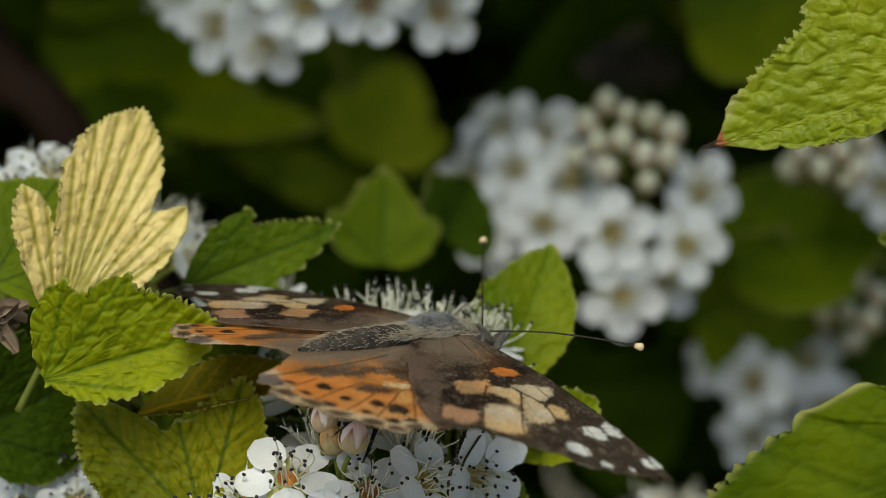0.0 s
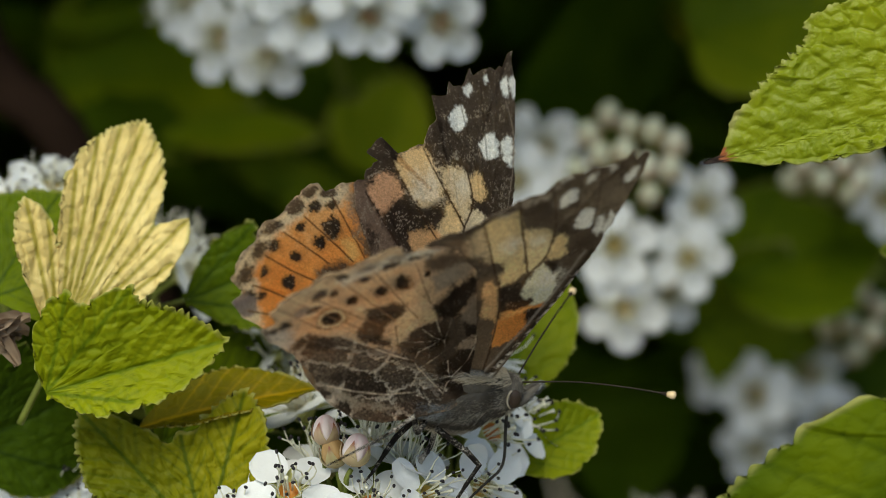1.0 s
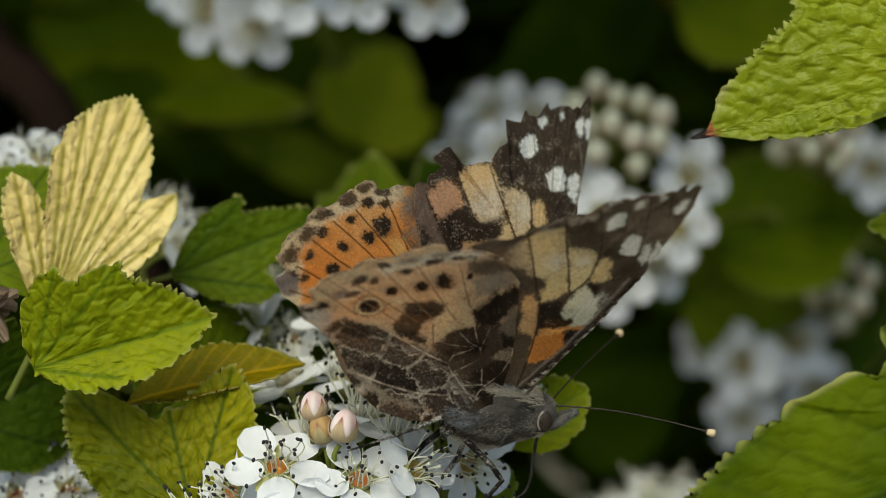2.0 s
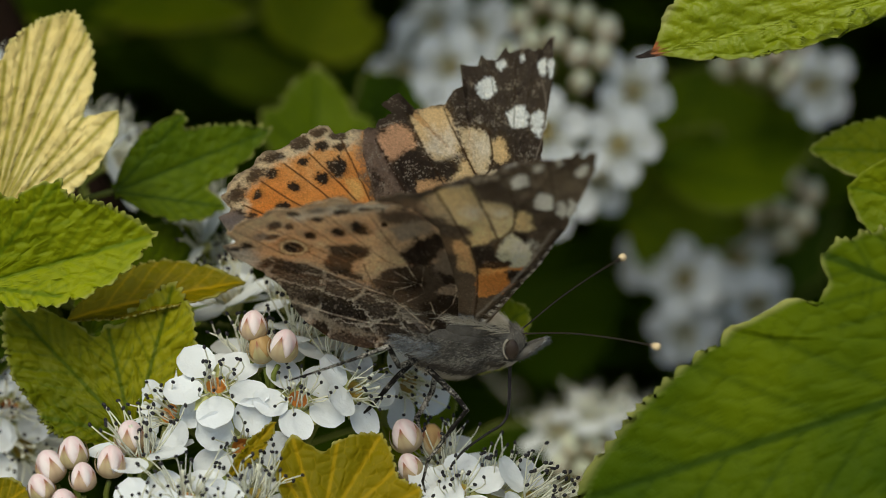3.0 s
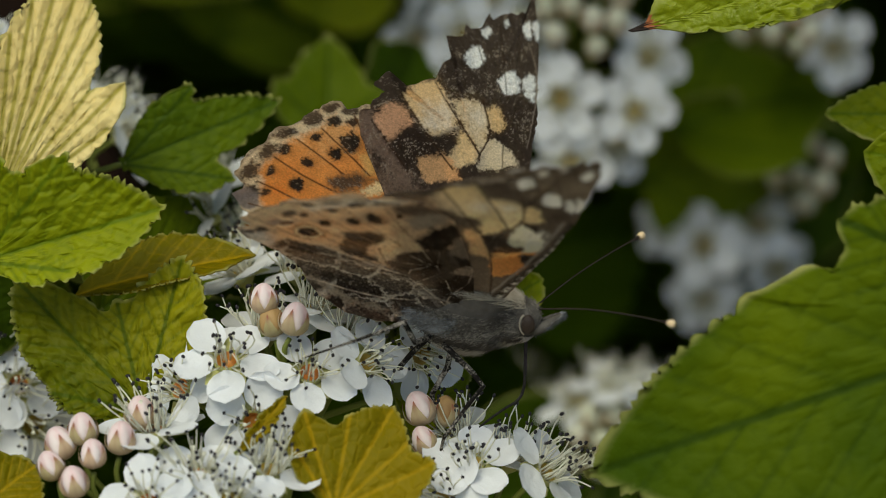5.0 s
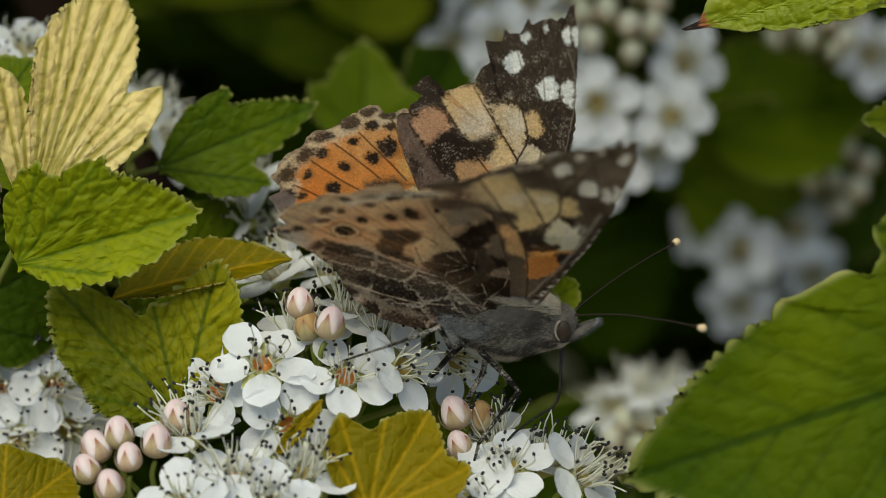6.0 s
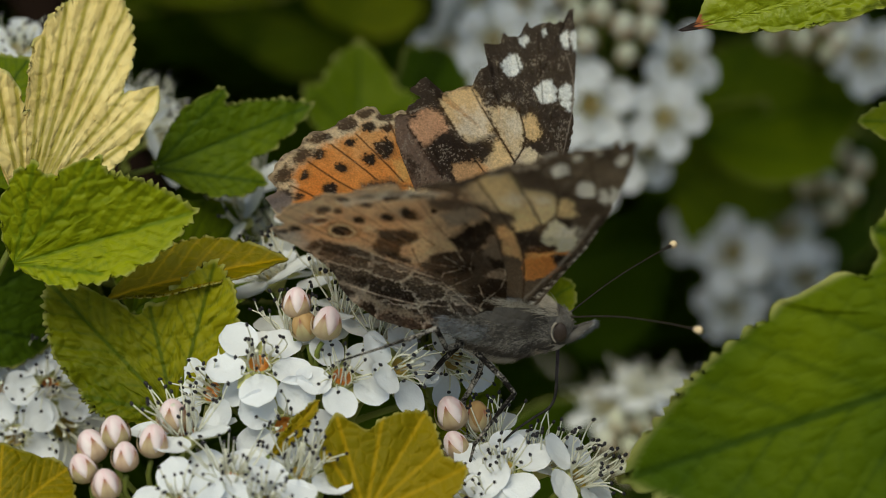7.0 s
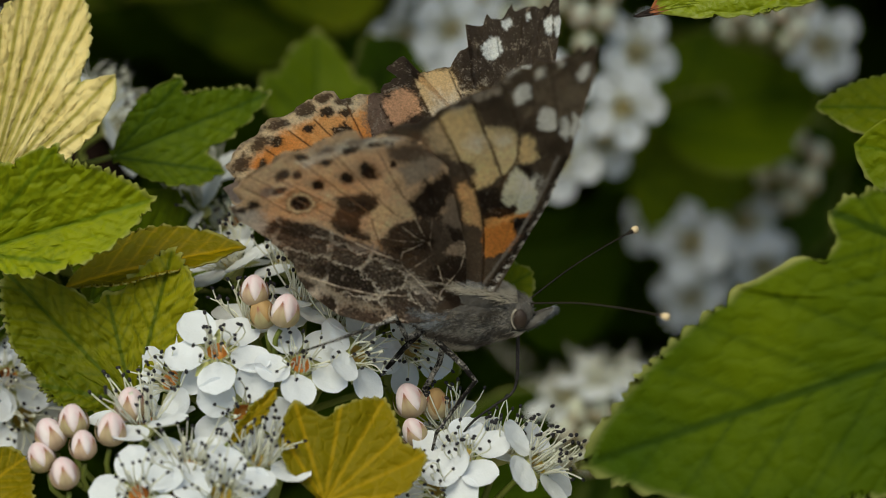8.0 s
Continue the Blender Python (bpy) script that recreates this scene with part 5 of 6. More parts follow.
def hind_ventral(a, b):
    p = Paint(a, b, (0.880, 0.603, 0.376), 4)
    p.spot(-1.75, 0.95, 0.45, 0.2, (0.880, 0.453, 0.193), 25, 0.9, 0.5, amount=0.7)
    p.patch([(-2.03, 1.41), (-1.81, 1.65), (-1.55, 1.84), (-1.22, 1.96), (-1.02, 1.97), (-1.12, 1.82), (-1.40, 1.73), (-1.66, 1.55), (-1.92, 1.33)], (0.880, 0.828, 0.724), 0.07, 0.04, 0.95)
    p.patch([(-2.29, 0.88), (-2.15, 1.04), (-2.03, 1.05), (-2.11, 0.89), (-2.23, 0.81)], (0.880, 0.828, 0.724), 0.06, 0.04, 0.95)
    p.spots([(-2.144, 1.013, 0.207, 0.095, -114), (-1.079, 1.206, 0.153, 0.118, -125), (-1.651, 1.018, 0.243, 0.109, -180)], (0.880, 0.667, 0.436), edge=0.9, rough=0.4, amount=0.7)
    p.patch([(-1.18, 1.81), (-0.90, 1.91), (-0.58, 1.90), (-0.54, 1.79), (-0.82, 1.62), (-1.07, 1.63)], (0.100, 0.074, 0.057), 0.10, 0.07, 0.95)
    p.patch([(-0.98, 1.57), (-0.56, 1.81), (-0.47, 1.73), (-0.55, 1.56), (-0.70, 1.41), (-0.84, 1.29)], (0.388, 0.323, 0.254), 0.08, 0.06, 0.95)
    p.patch([(-1.07, 1.41), (-0.93, 1.46), (-0.82, 1.29), (-0.91, 1.15), (-1.19, 1.13), (-1.13, 1.28)], (0.880, 0.581, 0.347), 0.06, 0.04, 0.9)
    # brown fields of the inner half
    p.patch([(-0.95, 0.50), (-0.6, 0.95), (-0.36, 1.0), (-0.25, 1.45), (0.02, 1.2), (0.3, 0.5), (0.34, -0.2), (-0.3, -0.35), (-0.8, 0.2)], (0.100, 0.073, 0.053), 0.10, 0.05)
    p.patch([(-0.40, 1.23), (-0.29, 1.41), (-0.04, 0.93), (0.08, 0.64), (-0.02, 0.54), (-0.18, 0.66), (-0.33, 0.86)], (0.307, 0.237, 0.180), 0.07, 0.06, 0.9)
    for cell in ([(-1.53, 1.02), (-1.28, 1.12), (-1.09, 1.13), (-1.08, 0.97), (-1.12, 0.89), (-1.19, 0.79), (-1.18, 0.63), (-1.08, 0.60), (-1.01, 0.47), (-1.40, 0.53), (-1.53, 0.66), (-1.48, 0.84)], [(-0.89, 0.70), (-0.79, 0.83), (-0.62, 0.90), (-0.50, 0.91), (-0.39, 0.77), (-0.33, 0.55), (-0.39, 0.38), (-0.54, 0.23), (-0.69, 0.31), (-0.82, 0.44), (-0.92, 0.50)]):
        p.patch(cell, (0.065, 0.043, 0.029), 0.05, 0.035)
    for cell in ([(-0.79, 1.08), (-0.72, 1.25), (-0.58, 1.44), (-0.51, 1.61), (-0.41, 1.59), (-0.27, 1.49), (-0.26, 1.35), (-0.35, 1.25), (-0.36, 1.08), (-0.38, 0.93), (-0.54, 0.93), (-0.63, 0.91)], [(-0.31, 0.89), (-0.01, 0.85), (0.08, 0.67), (-0.04, 0.59), (-0.18, 0.66)], [(-0.32, 0.24), (-0.14, 0.49), (0.15, 0.49), (0.28, 0.12), (0.24, -0.09), (0.05, -0.18), (-0.21, -0.03)]):
        p.patch(cell, (0.031, 0.021, 0.015), 0.06, 0.04)
    p.spots([(-1.229, 0.948, 0.132, 0.079, -166), (-0.590, 1.307, 0.15, 0.09, 116), (-0.462, 0.60, 0.13, 0.10, -141), (-0.70, 0.45, 0.10, 0.07, 0), (0.112, 0.25, 0.14, 0.10, 106), (-1.25, 0.60, 0.10, 0.06, 20)], (0.020, 0.013, 0.009), edge=0.6, rough=0.5, amount=0.85)
    p.patch([(-1.11, 0.89), (-0.94, 1.05), (-0.85, 1.03), (-0.77, 1.09), (-0.64, 0.92), (-0.77, 0.85), (-0.85, 0.81), (-0.89, 0.70), (-0.98, 0.60), (-1.08, 0.74)], (0.880, 0.627, 0.375), 0.045, 0.03)
    p.spots([(-0.049, 0.594, 0.135, 0.080, -150), (0.100, 0.673, 0.112, 0.073, 107)], (0.388, 0.288, 0.208), edge=0.7, rough=0.6, amount=0.85)
    # eyespots
    for ca, cb, ra, rb, turn in [(-1.748, 1.131, 0.070, 0.066, 103), (-1.475, 1.298, 0.085, 0.071, 139), (-1.279, 1.445, 0.117, 0.096, 105)]:
        p.spot(ca, cb, ra * 1.5, rb * 1.5, (0.531, 0.319, 0.187), turn, 0.5, 0.4, 2, 0.7)
        p.spot(ca, cb, ra * 1.05, rb * 1.05, (0.013, 0.009, 0.007), turn, 0.4, 0.3)
    p.spot(-1.870, 0.832, 0.165, 0.150, (0.074, 0.045, 0.030), -162, 0.25, 0.3, 2, 0.9)
    p.spot(-1.870, 0.832, 0.145, 0.132, (0.880, 0.734, 0.460), -162, 0.2, 0.15)
    p.spot(-1.870, 0.832, 0.112, 0.100, (0.074, 0.045, 0.030), -162, 0.2, 0.15)
    p.spot(-1.870, 0.832, 0.088, 0.078, (0.012, 0.008, 0.007), -162, 0.3, 0.25)
    p.spots([(-1.040, 1.594, 0.054, 0.036, 105)], (0.028, 0.019, 0.015))
    p.spots([(-1.744, 1.453, 0.091, 0.046, -148), (-1.983, 1.207, 0.071, 0.046, -102), (-2.125, 0.937, 0.094, 0.037, -138), (-1.515, 1.687, 0.111, 0.044, -138), (-1.262, 1.824, 0.119, 0.038, -159), (-2.147, 1.149, 0.088, 0.055, -114), (-1.997, 1.460, 0.071, 0.039, -165)], (0.056, 0.045, 0.041), edge=0.5, rough=0.5)
    p.spots([(-1.772, 1.613, 0.146, 0.053, -145), (-1.487, 1.814, 0.090, 0.046, -151), (-2.265, 0.877, 0.094, 0.063, -117), (-1.050, 2.021, 0.107, 0.046, -166)], (0.273, 0.222, 0.193), edge=0.8, rough=0.6, amount=0.85)
    # the grey tail with its black corner
    p.patch([(-2.58, 0.58), (-2.44, 0.56), (-2.36, 0.68), (-2.22, 0.62), (-2.15, 0.51), (-2.01, 0.35), (-2.10, 0.21), (-2.31, 0.29), (-2.48, 0.41)], (0.637, 0.585, 0.528), 0.07, 0.05, 0.95)
    p.patch([(-2.42, 0.73), (-2.32, 0.77), (-2.25, 0.69), (-2.34, 0.59), (-2.42, 0.61)], (0.019, 0.015, 0.013), 0.05, 0.03)
    p.patch([(-2.58, 0.59), (-2.52, 0.57), (-2.39, 0.64), (-2.42, 0.55), (-2.53, 0.53)], (0.017, 0.013, 0.012), 0.04, 0.02)
    worn_rim(p)
    # netted inner part
    fold = [(-2.14, 0.50), (-2.04, 0.57), (-1.60, 0.57), (-1.26, 0.47), (-1.00, 0.42), (-0.73, 0.37), (-0.41, 0.12), (-0.08, -0.12), (-0.18, -0.30), (-0.4, -0.6), (-1.2, -0.7), (-2.0, -0.2), (-2.2, 0.2)]
    inner = p.inside(fold, 0.05, 0.03)
    net, own = cells(a + 0.06 * p.n + 0.5 * b, (b + 0.05 * p.n) * 1.5, 2.3, 5.0)
    p.over(inner, (0.078, 0.063, 0.052))
    p.over(inner * (own < 0.45) * 0.85, (0.025, 0.019, 0.015))
    p.over(inner * np.clip((grain(a, b, 60, 12) + 0.5 * grain(a, b, 28, 14) - 0.25) / 0.25, 0, 1) * 0.7, (0.011, 0.008, 0.007))
    p.over(inner * np.clip((grain(a, b, 52, 19) - 0.45) / 0.2, 0, 1) * 0.6, (0.344, 0.288, 0.228))
    p.over(inner * np.clip(1.2 - net / 0.11, 0, 1) * np.clip(0.9 + 0.6 * p.n, 0, 0.95), (0.709, 0.629, 0.528))
    for cell in ([(-1.55, 0.00), (-1.39, 0.13), (-1.30, 0.01), (-1.40, -0.08), (-1.51, -0.08)], [(-1.36, -0.13), (-1.25, -0.08), (-1.11, -0.11), (-1.21, -0.22), (-1.30, -0.22)], [(-2.10, 0.47), (-1.84, 0.55), (-1.67, 0.47), (-1.73, 0.34), (-1.98, 0.36)]):
        p.patch(cell, (0.017, 0.012, 0.010), 0.04, 0.035, 0.9)
    p.patch([(-1.71, -0.10), (-1.46, -0.21), (-1.18, -0.32), (-0.80, -0.33), (-0.56, -0.30), (-0.82, -0.27), (-1.17, -0.24), (-1.42, -0.16), (-1.63, -0.06)], (0.388, 0.323, 0.248), 0.05, 0.03, 0.85)
    for k in range(5):
        p.lines([(x, y + 0.025 * k, z, w + 0.02 * k) for x, y, z, w in [(-1.464, 0.289, -0.984, 0.371), (-0.984, 0.371, -0.536, 0.111), (-0.536, 0.111, -0.144, -0.210)]], (0.359, 0.315, 0.282), 0.010, np.clip(0.5 + 0.9 * p.n, 0, 0.8))
    p.lines(FOLD_LINES, (0.880, 0.723, 0.567), 0.012, np.clip(0.7 + 0.8 * p.n, 0.1, 0.9))
    p.lines(PALE_LINES, (0.880, 0.727, 0.559), 0.007, np.clip(0.5 + 0.9 * p.n, 0.05, 0.85))
    p.lines([(-2.729, 1.143, -1.446, 0.705), (-2.163, 1.089, -1.281, 0.788), (-2.103, 1.464, -1.116, 0.872), (-1.671, 1.576, -0.882, 0.932), (-1.258, 1.762, -0.816, 1.152), (-2.550, 0.909, -1.933, 0.662), (-1.095, 0.795, -0.878, 0.398)], (0.230, 0.122, 0.062), 0.012, 0.8)
    return p.done(0.25, 1.7)


COSTA = [(0.20, -0.25), (0.50, 0.05), (0.72, 0.75), (0.88, 1.26), (1.02, 1.94), (1.12, 2.64), (1.17, 3.2), (1.15, 3.49)]
FORE_WORN = COSTA + [(1.17, 3.56), (1.10, 3.53), (1.06, 3.36), (0.99, 3.39), (0.92, 3.31), (0.86, 3.35), (0.70, 3.32), (0.63, 3.27), (0.60, 3.33), (0.52, 3.19), (0.38, 3.12), (0.32, 3.19), (0.28, 3.04), (0.07, 3.04), (0.17, 2.84), (0.16, 2.79), (0.02, 2.69), (-0.09, 2.50), (-0.29, 2.42), (-0.42, 2.38), (-0.52, 2.31), (-0.58, 2.40), (-0.59, 2.52), (-0.63, 2.55), (-0.73, 2.46), (-0.82, 2.37), (-0.68, 2.29), (-0.75, 2.21), (-0.83, 2.18), (-0.85, 2.07), (-0.98, 2.05), (-0.98, 1.7), (-0.75, 1.0), (-0.4, 0.3), (-0.1, -0.15)]
FORE_BETTER = COSTA + [(1.07, 3.52), (1.06, 3.42), (1.01, 3.38), (0.98, 3.52), (0.95, 3.52), (0.95, 3.38), (0.87, 3.38), (0.73, 3.32), (0.66, 3.26), (0.56, 3.27), (0.50, 3.20), (0.35, 3.14), (0.23, 3.03), (0.13, 2.86), (-0.04, 2.79), (-0.26, 2.57), (-0.42, 2.44), (-0.58, 2.27), (-0.78, 2.25), (-0.98, 2.05), (-0.98, 1.7), (-0.75, 1.0), (-0.4, 0.3), (-0.1, -0.15)]
HIND_EDGE = [(0.20, -0.18), (0.0, 0.6), (-0.31, 1.3), (-0.46, 1.65), (-0.8, 1.92), (-1.11, 2.0), (-1.3, 1.93), (-1.45, 1.88), (-1.52, 1.96), (-1.62, 1.95), (-1.74, 1.84), (-1.86, 1.72), (-1.98, 1.6), (-2.09, 1.52), (-2.22, 1.46), (-2.29, 1.3), (-2.42, 1.16), (-2.55, 0.98), (-2.6, 0.84), (-2.47, 0.72), (-2.59, 0.58),
             (-2.44, 0.42), (-2.08, 0.24), (-1.77, 0.0), (-1.68, -0.15), (-1.5, -0.3), (-1.16, -0.43), (-0.8, -0.45), (-0.4, -0.38), (0.0, -0.3)]


def wing_mesh(name, edge, heart, side, top_paint, under_paint, ragged=0.024, n=720, rings=130, lower=0.0):
    """A wing blade with both faces, side +1 for the left. Camber and an inner fold give it form."""
    loop = np.array(edge + edge[:1], float)
    s = np.concatenate([[0], np.cumsum(np.hypot(*np.diff(loop, axis=0).T))])
    k = np.linspace(0, s[-1], n, endpoint=False)
    ea, eb = np.interp(k, s, loop[:, 0]), np.interp(k, s, loop[:, 1])
    ea, eb = [(np.roll(e, 1) + 2 * e + np.roll(e, -1)) / 4 for e in (ea, eb)]
    rough = ragged * (grain(k, k * 0, 7, 3) + grain(k, k * 0, 19, 4) * 0.8) * np.clip((np.hypot(ea, eb) - 1.6) / 0.6, 0.1, 1)
    da, db = ea - heart[0], eb - heart[1]
    ln = np.hypot(da, db)
    ea, eb = ea + da / ln * rough, eb + db / ln * rough
    ks = np.linspace(0, 1, rings + 1)[:, None]
    A, B = heart[0] + ks * (ea - heart[0]), heart[1] + ks * (eb - heart[1])
    Z = 0.05 * np.sin(B * 0.9) + 0.02 * np.sin(A * 2.2 + B) - lower - 0.5 * np.clip(0.12 - B, 0, 1) ** 1.5
    Z = Z + 0.006 * np.exp(-(line_distance(A, B, FORE_VEINS if lower == 0 else HIND_VEINS) / 0.02) ** 2)
    count = A.size
    half = 0.006
    up = np.stack([A, side * B, Z + half], -1).reshape(-1, 3)
    dn = np.stack([A, side * B, Z - half], -1).reshape(-1, 3)
    verts = np.concatenate([up, dn]) * CM
    i, j = np.meshgrid(np.arange(rings), np.arange(n), indexing="ij")
    q = np.stack([i * n + j, (i + 1) * n + j, (i + 1) * n + (j + 1) % n, i * n + (j + 1) % n], -1).reshape(-1, 4)
    rim = np.arange(n) + rings * n
    rim2 = (np.arange(n) + 1) % n + rings * n
    wall = np.stack([rim, rim + count, rim2 + count, rim2], -1)
    faces = np.concatenate([q, q[:, ::-1] + count, wall])
    if side < 0:
        faces = faces[:, ::-1]
    me = bpy.data.meshes.new(name)
    me.vertices.add(len(verts))
    me.vertices.foreach_set("co", verts.ravel())
    me.loops.add(faces.size)
    me.loops.foreach_set("vertex_index", faces.ravel().astype(np.int32))
    me.polygons.add(len(faces))
    me.polygons.foreach_set("loop_start", np.arange(0, faces.size, 4, dtype=np.int32))
    me.polygons.foreach_set("use_smooth", np.ones(len(faces), dtype=bool))
    me.materials.append(SCALES)
    me.update(calc_edges=True)
    col = np.ones((2 * count, 4), dtype=np.float32)
    col[:count, :3] = top_paint(A, B).reshape(-1, 3)
    col[count:, :3] = under_paint(A, B).reshape(-1, 3)
    at = me.attributes.new("scales", "FLOAT_COLOR", "POINT")
    at.data.foreach_set("color", col.ravel())
    return me


def fur(places, length, radius, seed, lie=0.5):
    """Fine tapering hairs. places: functions of two random numbers giving a point and its normal, in cm."""
    rng = np.random.RandomState(seed)
    verts, faces = [], []
    for fn, count in places:
        for i in range(count):
            p, nrm = fn(rng.rand(), rng.rand())
            d = (nrm + Vector((-lie, 0, 0)) + Vector(rng.uniform(-0.7, 0.7, 3))).normalized()
            s = d.orthogonal().normalized()
            c = d.cross(s)
            L = length * rng.uniform(0.5, 1.2)
            n = len(verts)
            for k in range(3):
                a = 2.1 * k
                verts.append((p + (s * math.cos(a) + c * math.sin(a)) * radius) * CM)
            for k in range(3):
                a = 2.1 * k
                verts.append((p + d * L * 0.55 + Vector((-0.1 * L * lie, 0, -0.05 * L)) + (s * math.cos(a) + c * math.sin(a)) * radius * 0.7) * CM)
            verts.append((p + d * L + Vector((-0.3 * L * lie, 0, -0.15 * L))) * CM)
            for k in range(3):
                k2 = (k + 1) % 3
                faces += [(n + k, n + k2, n + 3 + k2, n + 3 + k), (n + 3 + k, n + 3 + k2, n + 6)]
    return verts, faces


def on_ball(cx, cy, cz, sx, sy, sz, up=(-1, 1)):
    def fn(r1, r2):
        z = up[0] + (up[1] - up[0]) * r1
        a = 2 * math.pi * r2
        k = math.sqrt(max(0, 1 - z * z))
        d = Vector((k * math.cos(a), k * math.sin(a), z))
        return Vector((cx + d.x * sx, cy + d.y * sy, cz + d.z * sz)), Vector((d.x / sx, d.y / sy, d.z / sz)).normalized()
    return fn


def build_butterfly():
    bf = thing("butterfly", BUSH, "worn orange and brown butterfly with tattered white-spotted wings", "butterfly")
    part = lambda name, vf, mat, label="": child(name, mesh_of(name, vf[0], vf[1], mat), bf, None, label)
    # abdomen: ringed, tapering backwards
    rings, seg = 40, 18
    v, f = [], []
    for i in range(rings + 1):
        k = i / rings
        x = -0.15 - 1.45 * k
        r = 0.175 * (math.sin(math.pi * (0.28 + 0.70 * k)) ** 0.7) * (1 + 0.05 * math.cos(k * 44))
        for j in range(seg):
            a = 2 * math.pi * j / seg
            v.append(Vector((x, r * math.cos(a), 0.1 - 0.02 * k + r * 0.9 * math.sin(a))) * CM)
    for i in range(rings):
        for j in range(seg):
            a, b = i * seg + j, i * seg + (j + 1) % seg
            f.append((a, b, b + seg, a + seg))
    part("abdomen", (v, f), FUR_DARK, "dark ringed abdomen")
    thorax = blob(0.50, 0.21, 0.37, 26, 18, 0.08, 2)
    dome = blob(0.37, 0.21, 0.23, 18, 12, 0.08, 6)
    neck = blob(0.30, 0.17, 0.20, 16, 12, 0.06, 8)
    thorax = join([([p + Vector((0.20, 0, -0.20)) for p in thorax[0]], thorax[1]), ([p + Vector((0.22, 0, 0.06)) for p in dome[0]], dome[1]), ([p + Vector((0.56, 0, -0.16)) for p in neck[0]], neck[1])])
    part("thorax", ([p * CM for p in thorax[0]], thorax[1]), FUR_SKIN, "furry grey thorax")
    head = blob(0.20, 0.185, 0.215, 18, 14, 0.07, 4)
    part("head", ([(p + Vector((0.76, 0, -0.08))) * CM for p in head[0]], head[1]), FUR_SKIN)
    antennae = {}
    for s in (-1, 1):
        e = blob(0.082, 0.06, 0.118, 18, 14)
        eye = part("eye", ([(Matrix.Rotation(radians(-18), 3, "Y") @ p + Vector((0.80, s * 0.15, -0.09))) * CM for p in e[0]], e[1]), EYE, "brown compound eye")
        ring = [Matrix.Rotation(radians(-18), 3, "Y") @ Vector((0.094 * math.cos(q), s * 0.022, 0.130 * math.sin(q))) + Vector((0.80, s * 0.15, -0.09)) for q in np.linspace(radians(110), radians(235), 12)]
        child("eye_rim", mesh_of("eye_rim", *tube(np.array(ring) * CM, np.linspace(0.014, 0.008, 12) * CM, 6), FUR_PALE), eye, None, "pale rim behind the eye")
        line = smooth_line([(0.84, s * 0.05, -0.20), (0.98, s * 0.055, -0.13), (1.09, s * 0.04, -0.03), (1.18, s * 0.025, 0.05)], 13)
        palp = part("palp", tube(line * CM, np.array([0.05, 0.062, 0.068, 0.068, 0.064, 0.058, 0.052, 0.047, 0.042, 0.036, 0.028, 0.018, 0.006]) * CM, 10), FUR_SKIN, "grey pointed palp")
        bristles = []
        for q in range(2, 12):
            c, r = Vector(line[q]), 0.06 * (1 - q / 16)
            bristles.append((on_ball(c.x, c.y, c.z, 0.02, r, r), 55))
        child("bristles", mesh_of("bristles", *fur(bristles, 0.05, 0.0026, 30 + s, -1.6), FUR_BLUE), palp)
        root = Vector((0.90, s * 0.07, 0.08))
        line = smooth_line([(0, 0, 0), (0.42, s * 0.45, 0.24), (0.84, s * 0.90, 0.41), (1.20, s * 1.28, 0.52)], 40)
        rad = np.array([0.0105, 0.0085] * 17 + [0.013, 0.019, 0.029, 0.037, 0.041, 0.036])
        ant = child("antenna", mesh_of("antenna", *tube(line * CM, rad * CM, 8), FINE_HORN), bf, Matrix.Translation(root * CM), "thin dark antenna with a pale club")
        tipv = tube(np.array([line[36], line[37], line[38], line[39], line[39] + (line[39] - line[38]) * 0.6]) * CM, np.array([0.030, 0.040, 0.045, 0.040, 0.014]) * CM, 10)
        child("club", mesh_of("club", tipv[0], tipv[1], CLUB), ant)
        antennae[s] = (ant, root)
    part("proboscis", tube(smooth_line([(0.84, 0, -0.26), (0.90, 0, -0.55), (0.95, -0.05, -0.85), (0.91, -0.10, -1.00), (0.76, -0.15, -1.13), (0.55, -0.20, -1.35), (0.44, -0.25, -1.55)], 34) * CM, np.linspace(0.020, 0.013, 34) * CM, 7), HORN, "thin black uncoiled proboscis")
    ball = (0.20, 0, -0.20, 0.50, 0.21, 0.37)
    part("dark_fur", fur([(on_ball(*ball, (-0.80, -0.50)), 1900), (on_ball(0.62, 0, -0.18, 0.26, 0.175, 0.20, (-0.85, -0.45)), 600), (on_ball(0.40, 0, -0.12, 0.3, 0.2, 0.26, (-0.3, 0.3)), 700)], 0.075, 0.0030, 3, 1.5), FUR_DARK, "dark hairs of the thorax")
    part("grey_fur", fur([(on_ball(*ball, (-0.60, 0.25)), 2800), (on_ball(0.60, 0, -0.14, 0.28, 0.17, 0.2, (-0.4, 0.8)), 1200), (on_ball(-0.2, 0, -0.16, 0.28, 0.18, 0.26, (-0.9, 0.3)), 1000)], 0.075, 0.0028, 14, 1.3), FUR_GREY, "grey hairs of the thorax")
    part("blue_grey_fur", fur([(on_ball(0.22, 0, 0.06, 0.38, 0.215, 0.235, (0.5, 1)), 2600), (on_ball(-0.16, 0, -0.18, 0.36, 0.22, 0.24, (-0.7, 0.1)), 1300)], 0.11, 0.0028, 15, 1.4), FUR_BLUE, "blue-grey hairs over the back and wing roots")
    part("head_fur", fur([(on_ball(0.76, 0, -0.08, 0.20, 0.155, 0.215), 2200)], 0.065, 0.0028, 13, 0.7), FUR_GREY, "short grey hairs of the head")
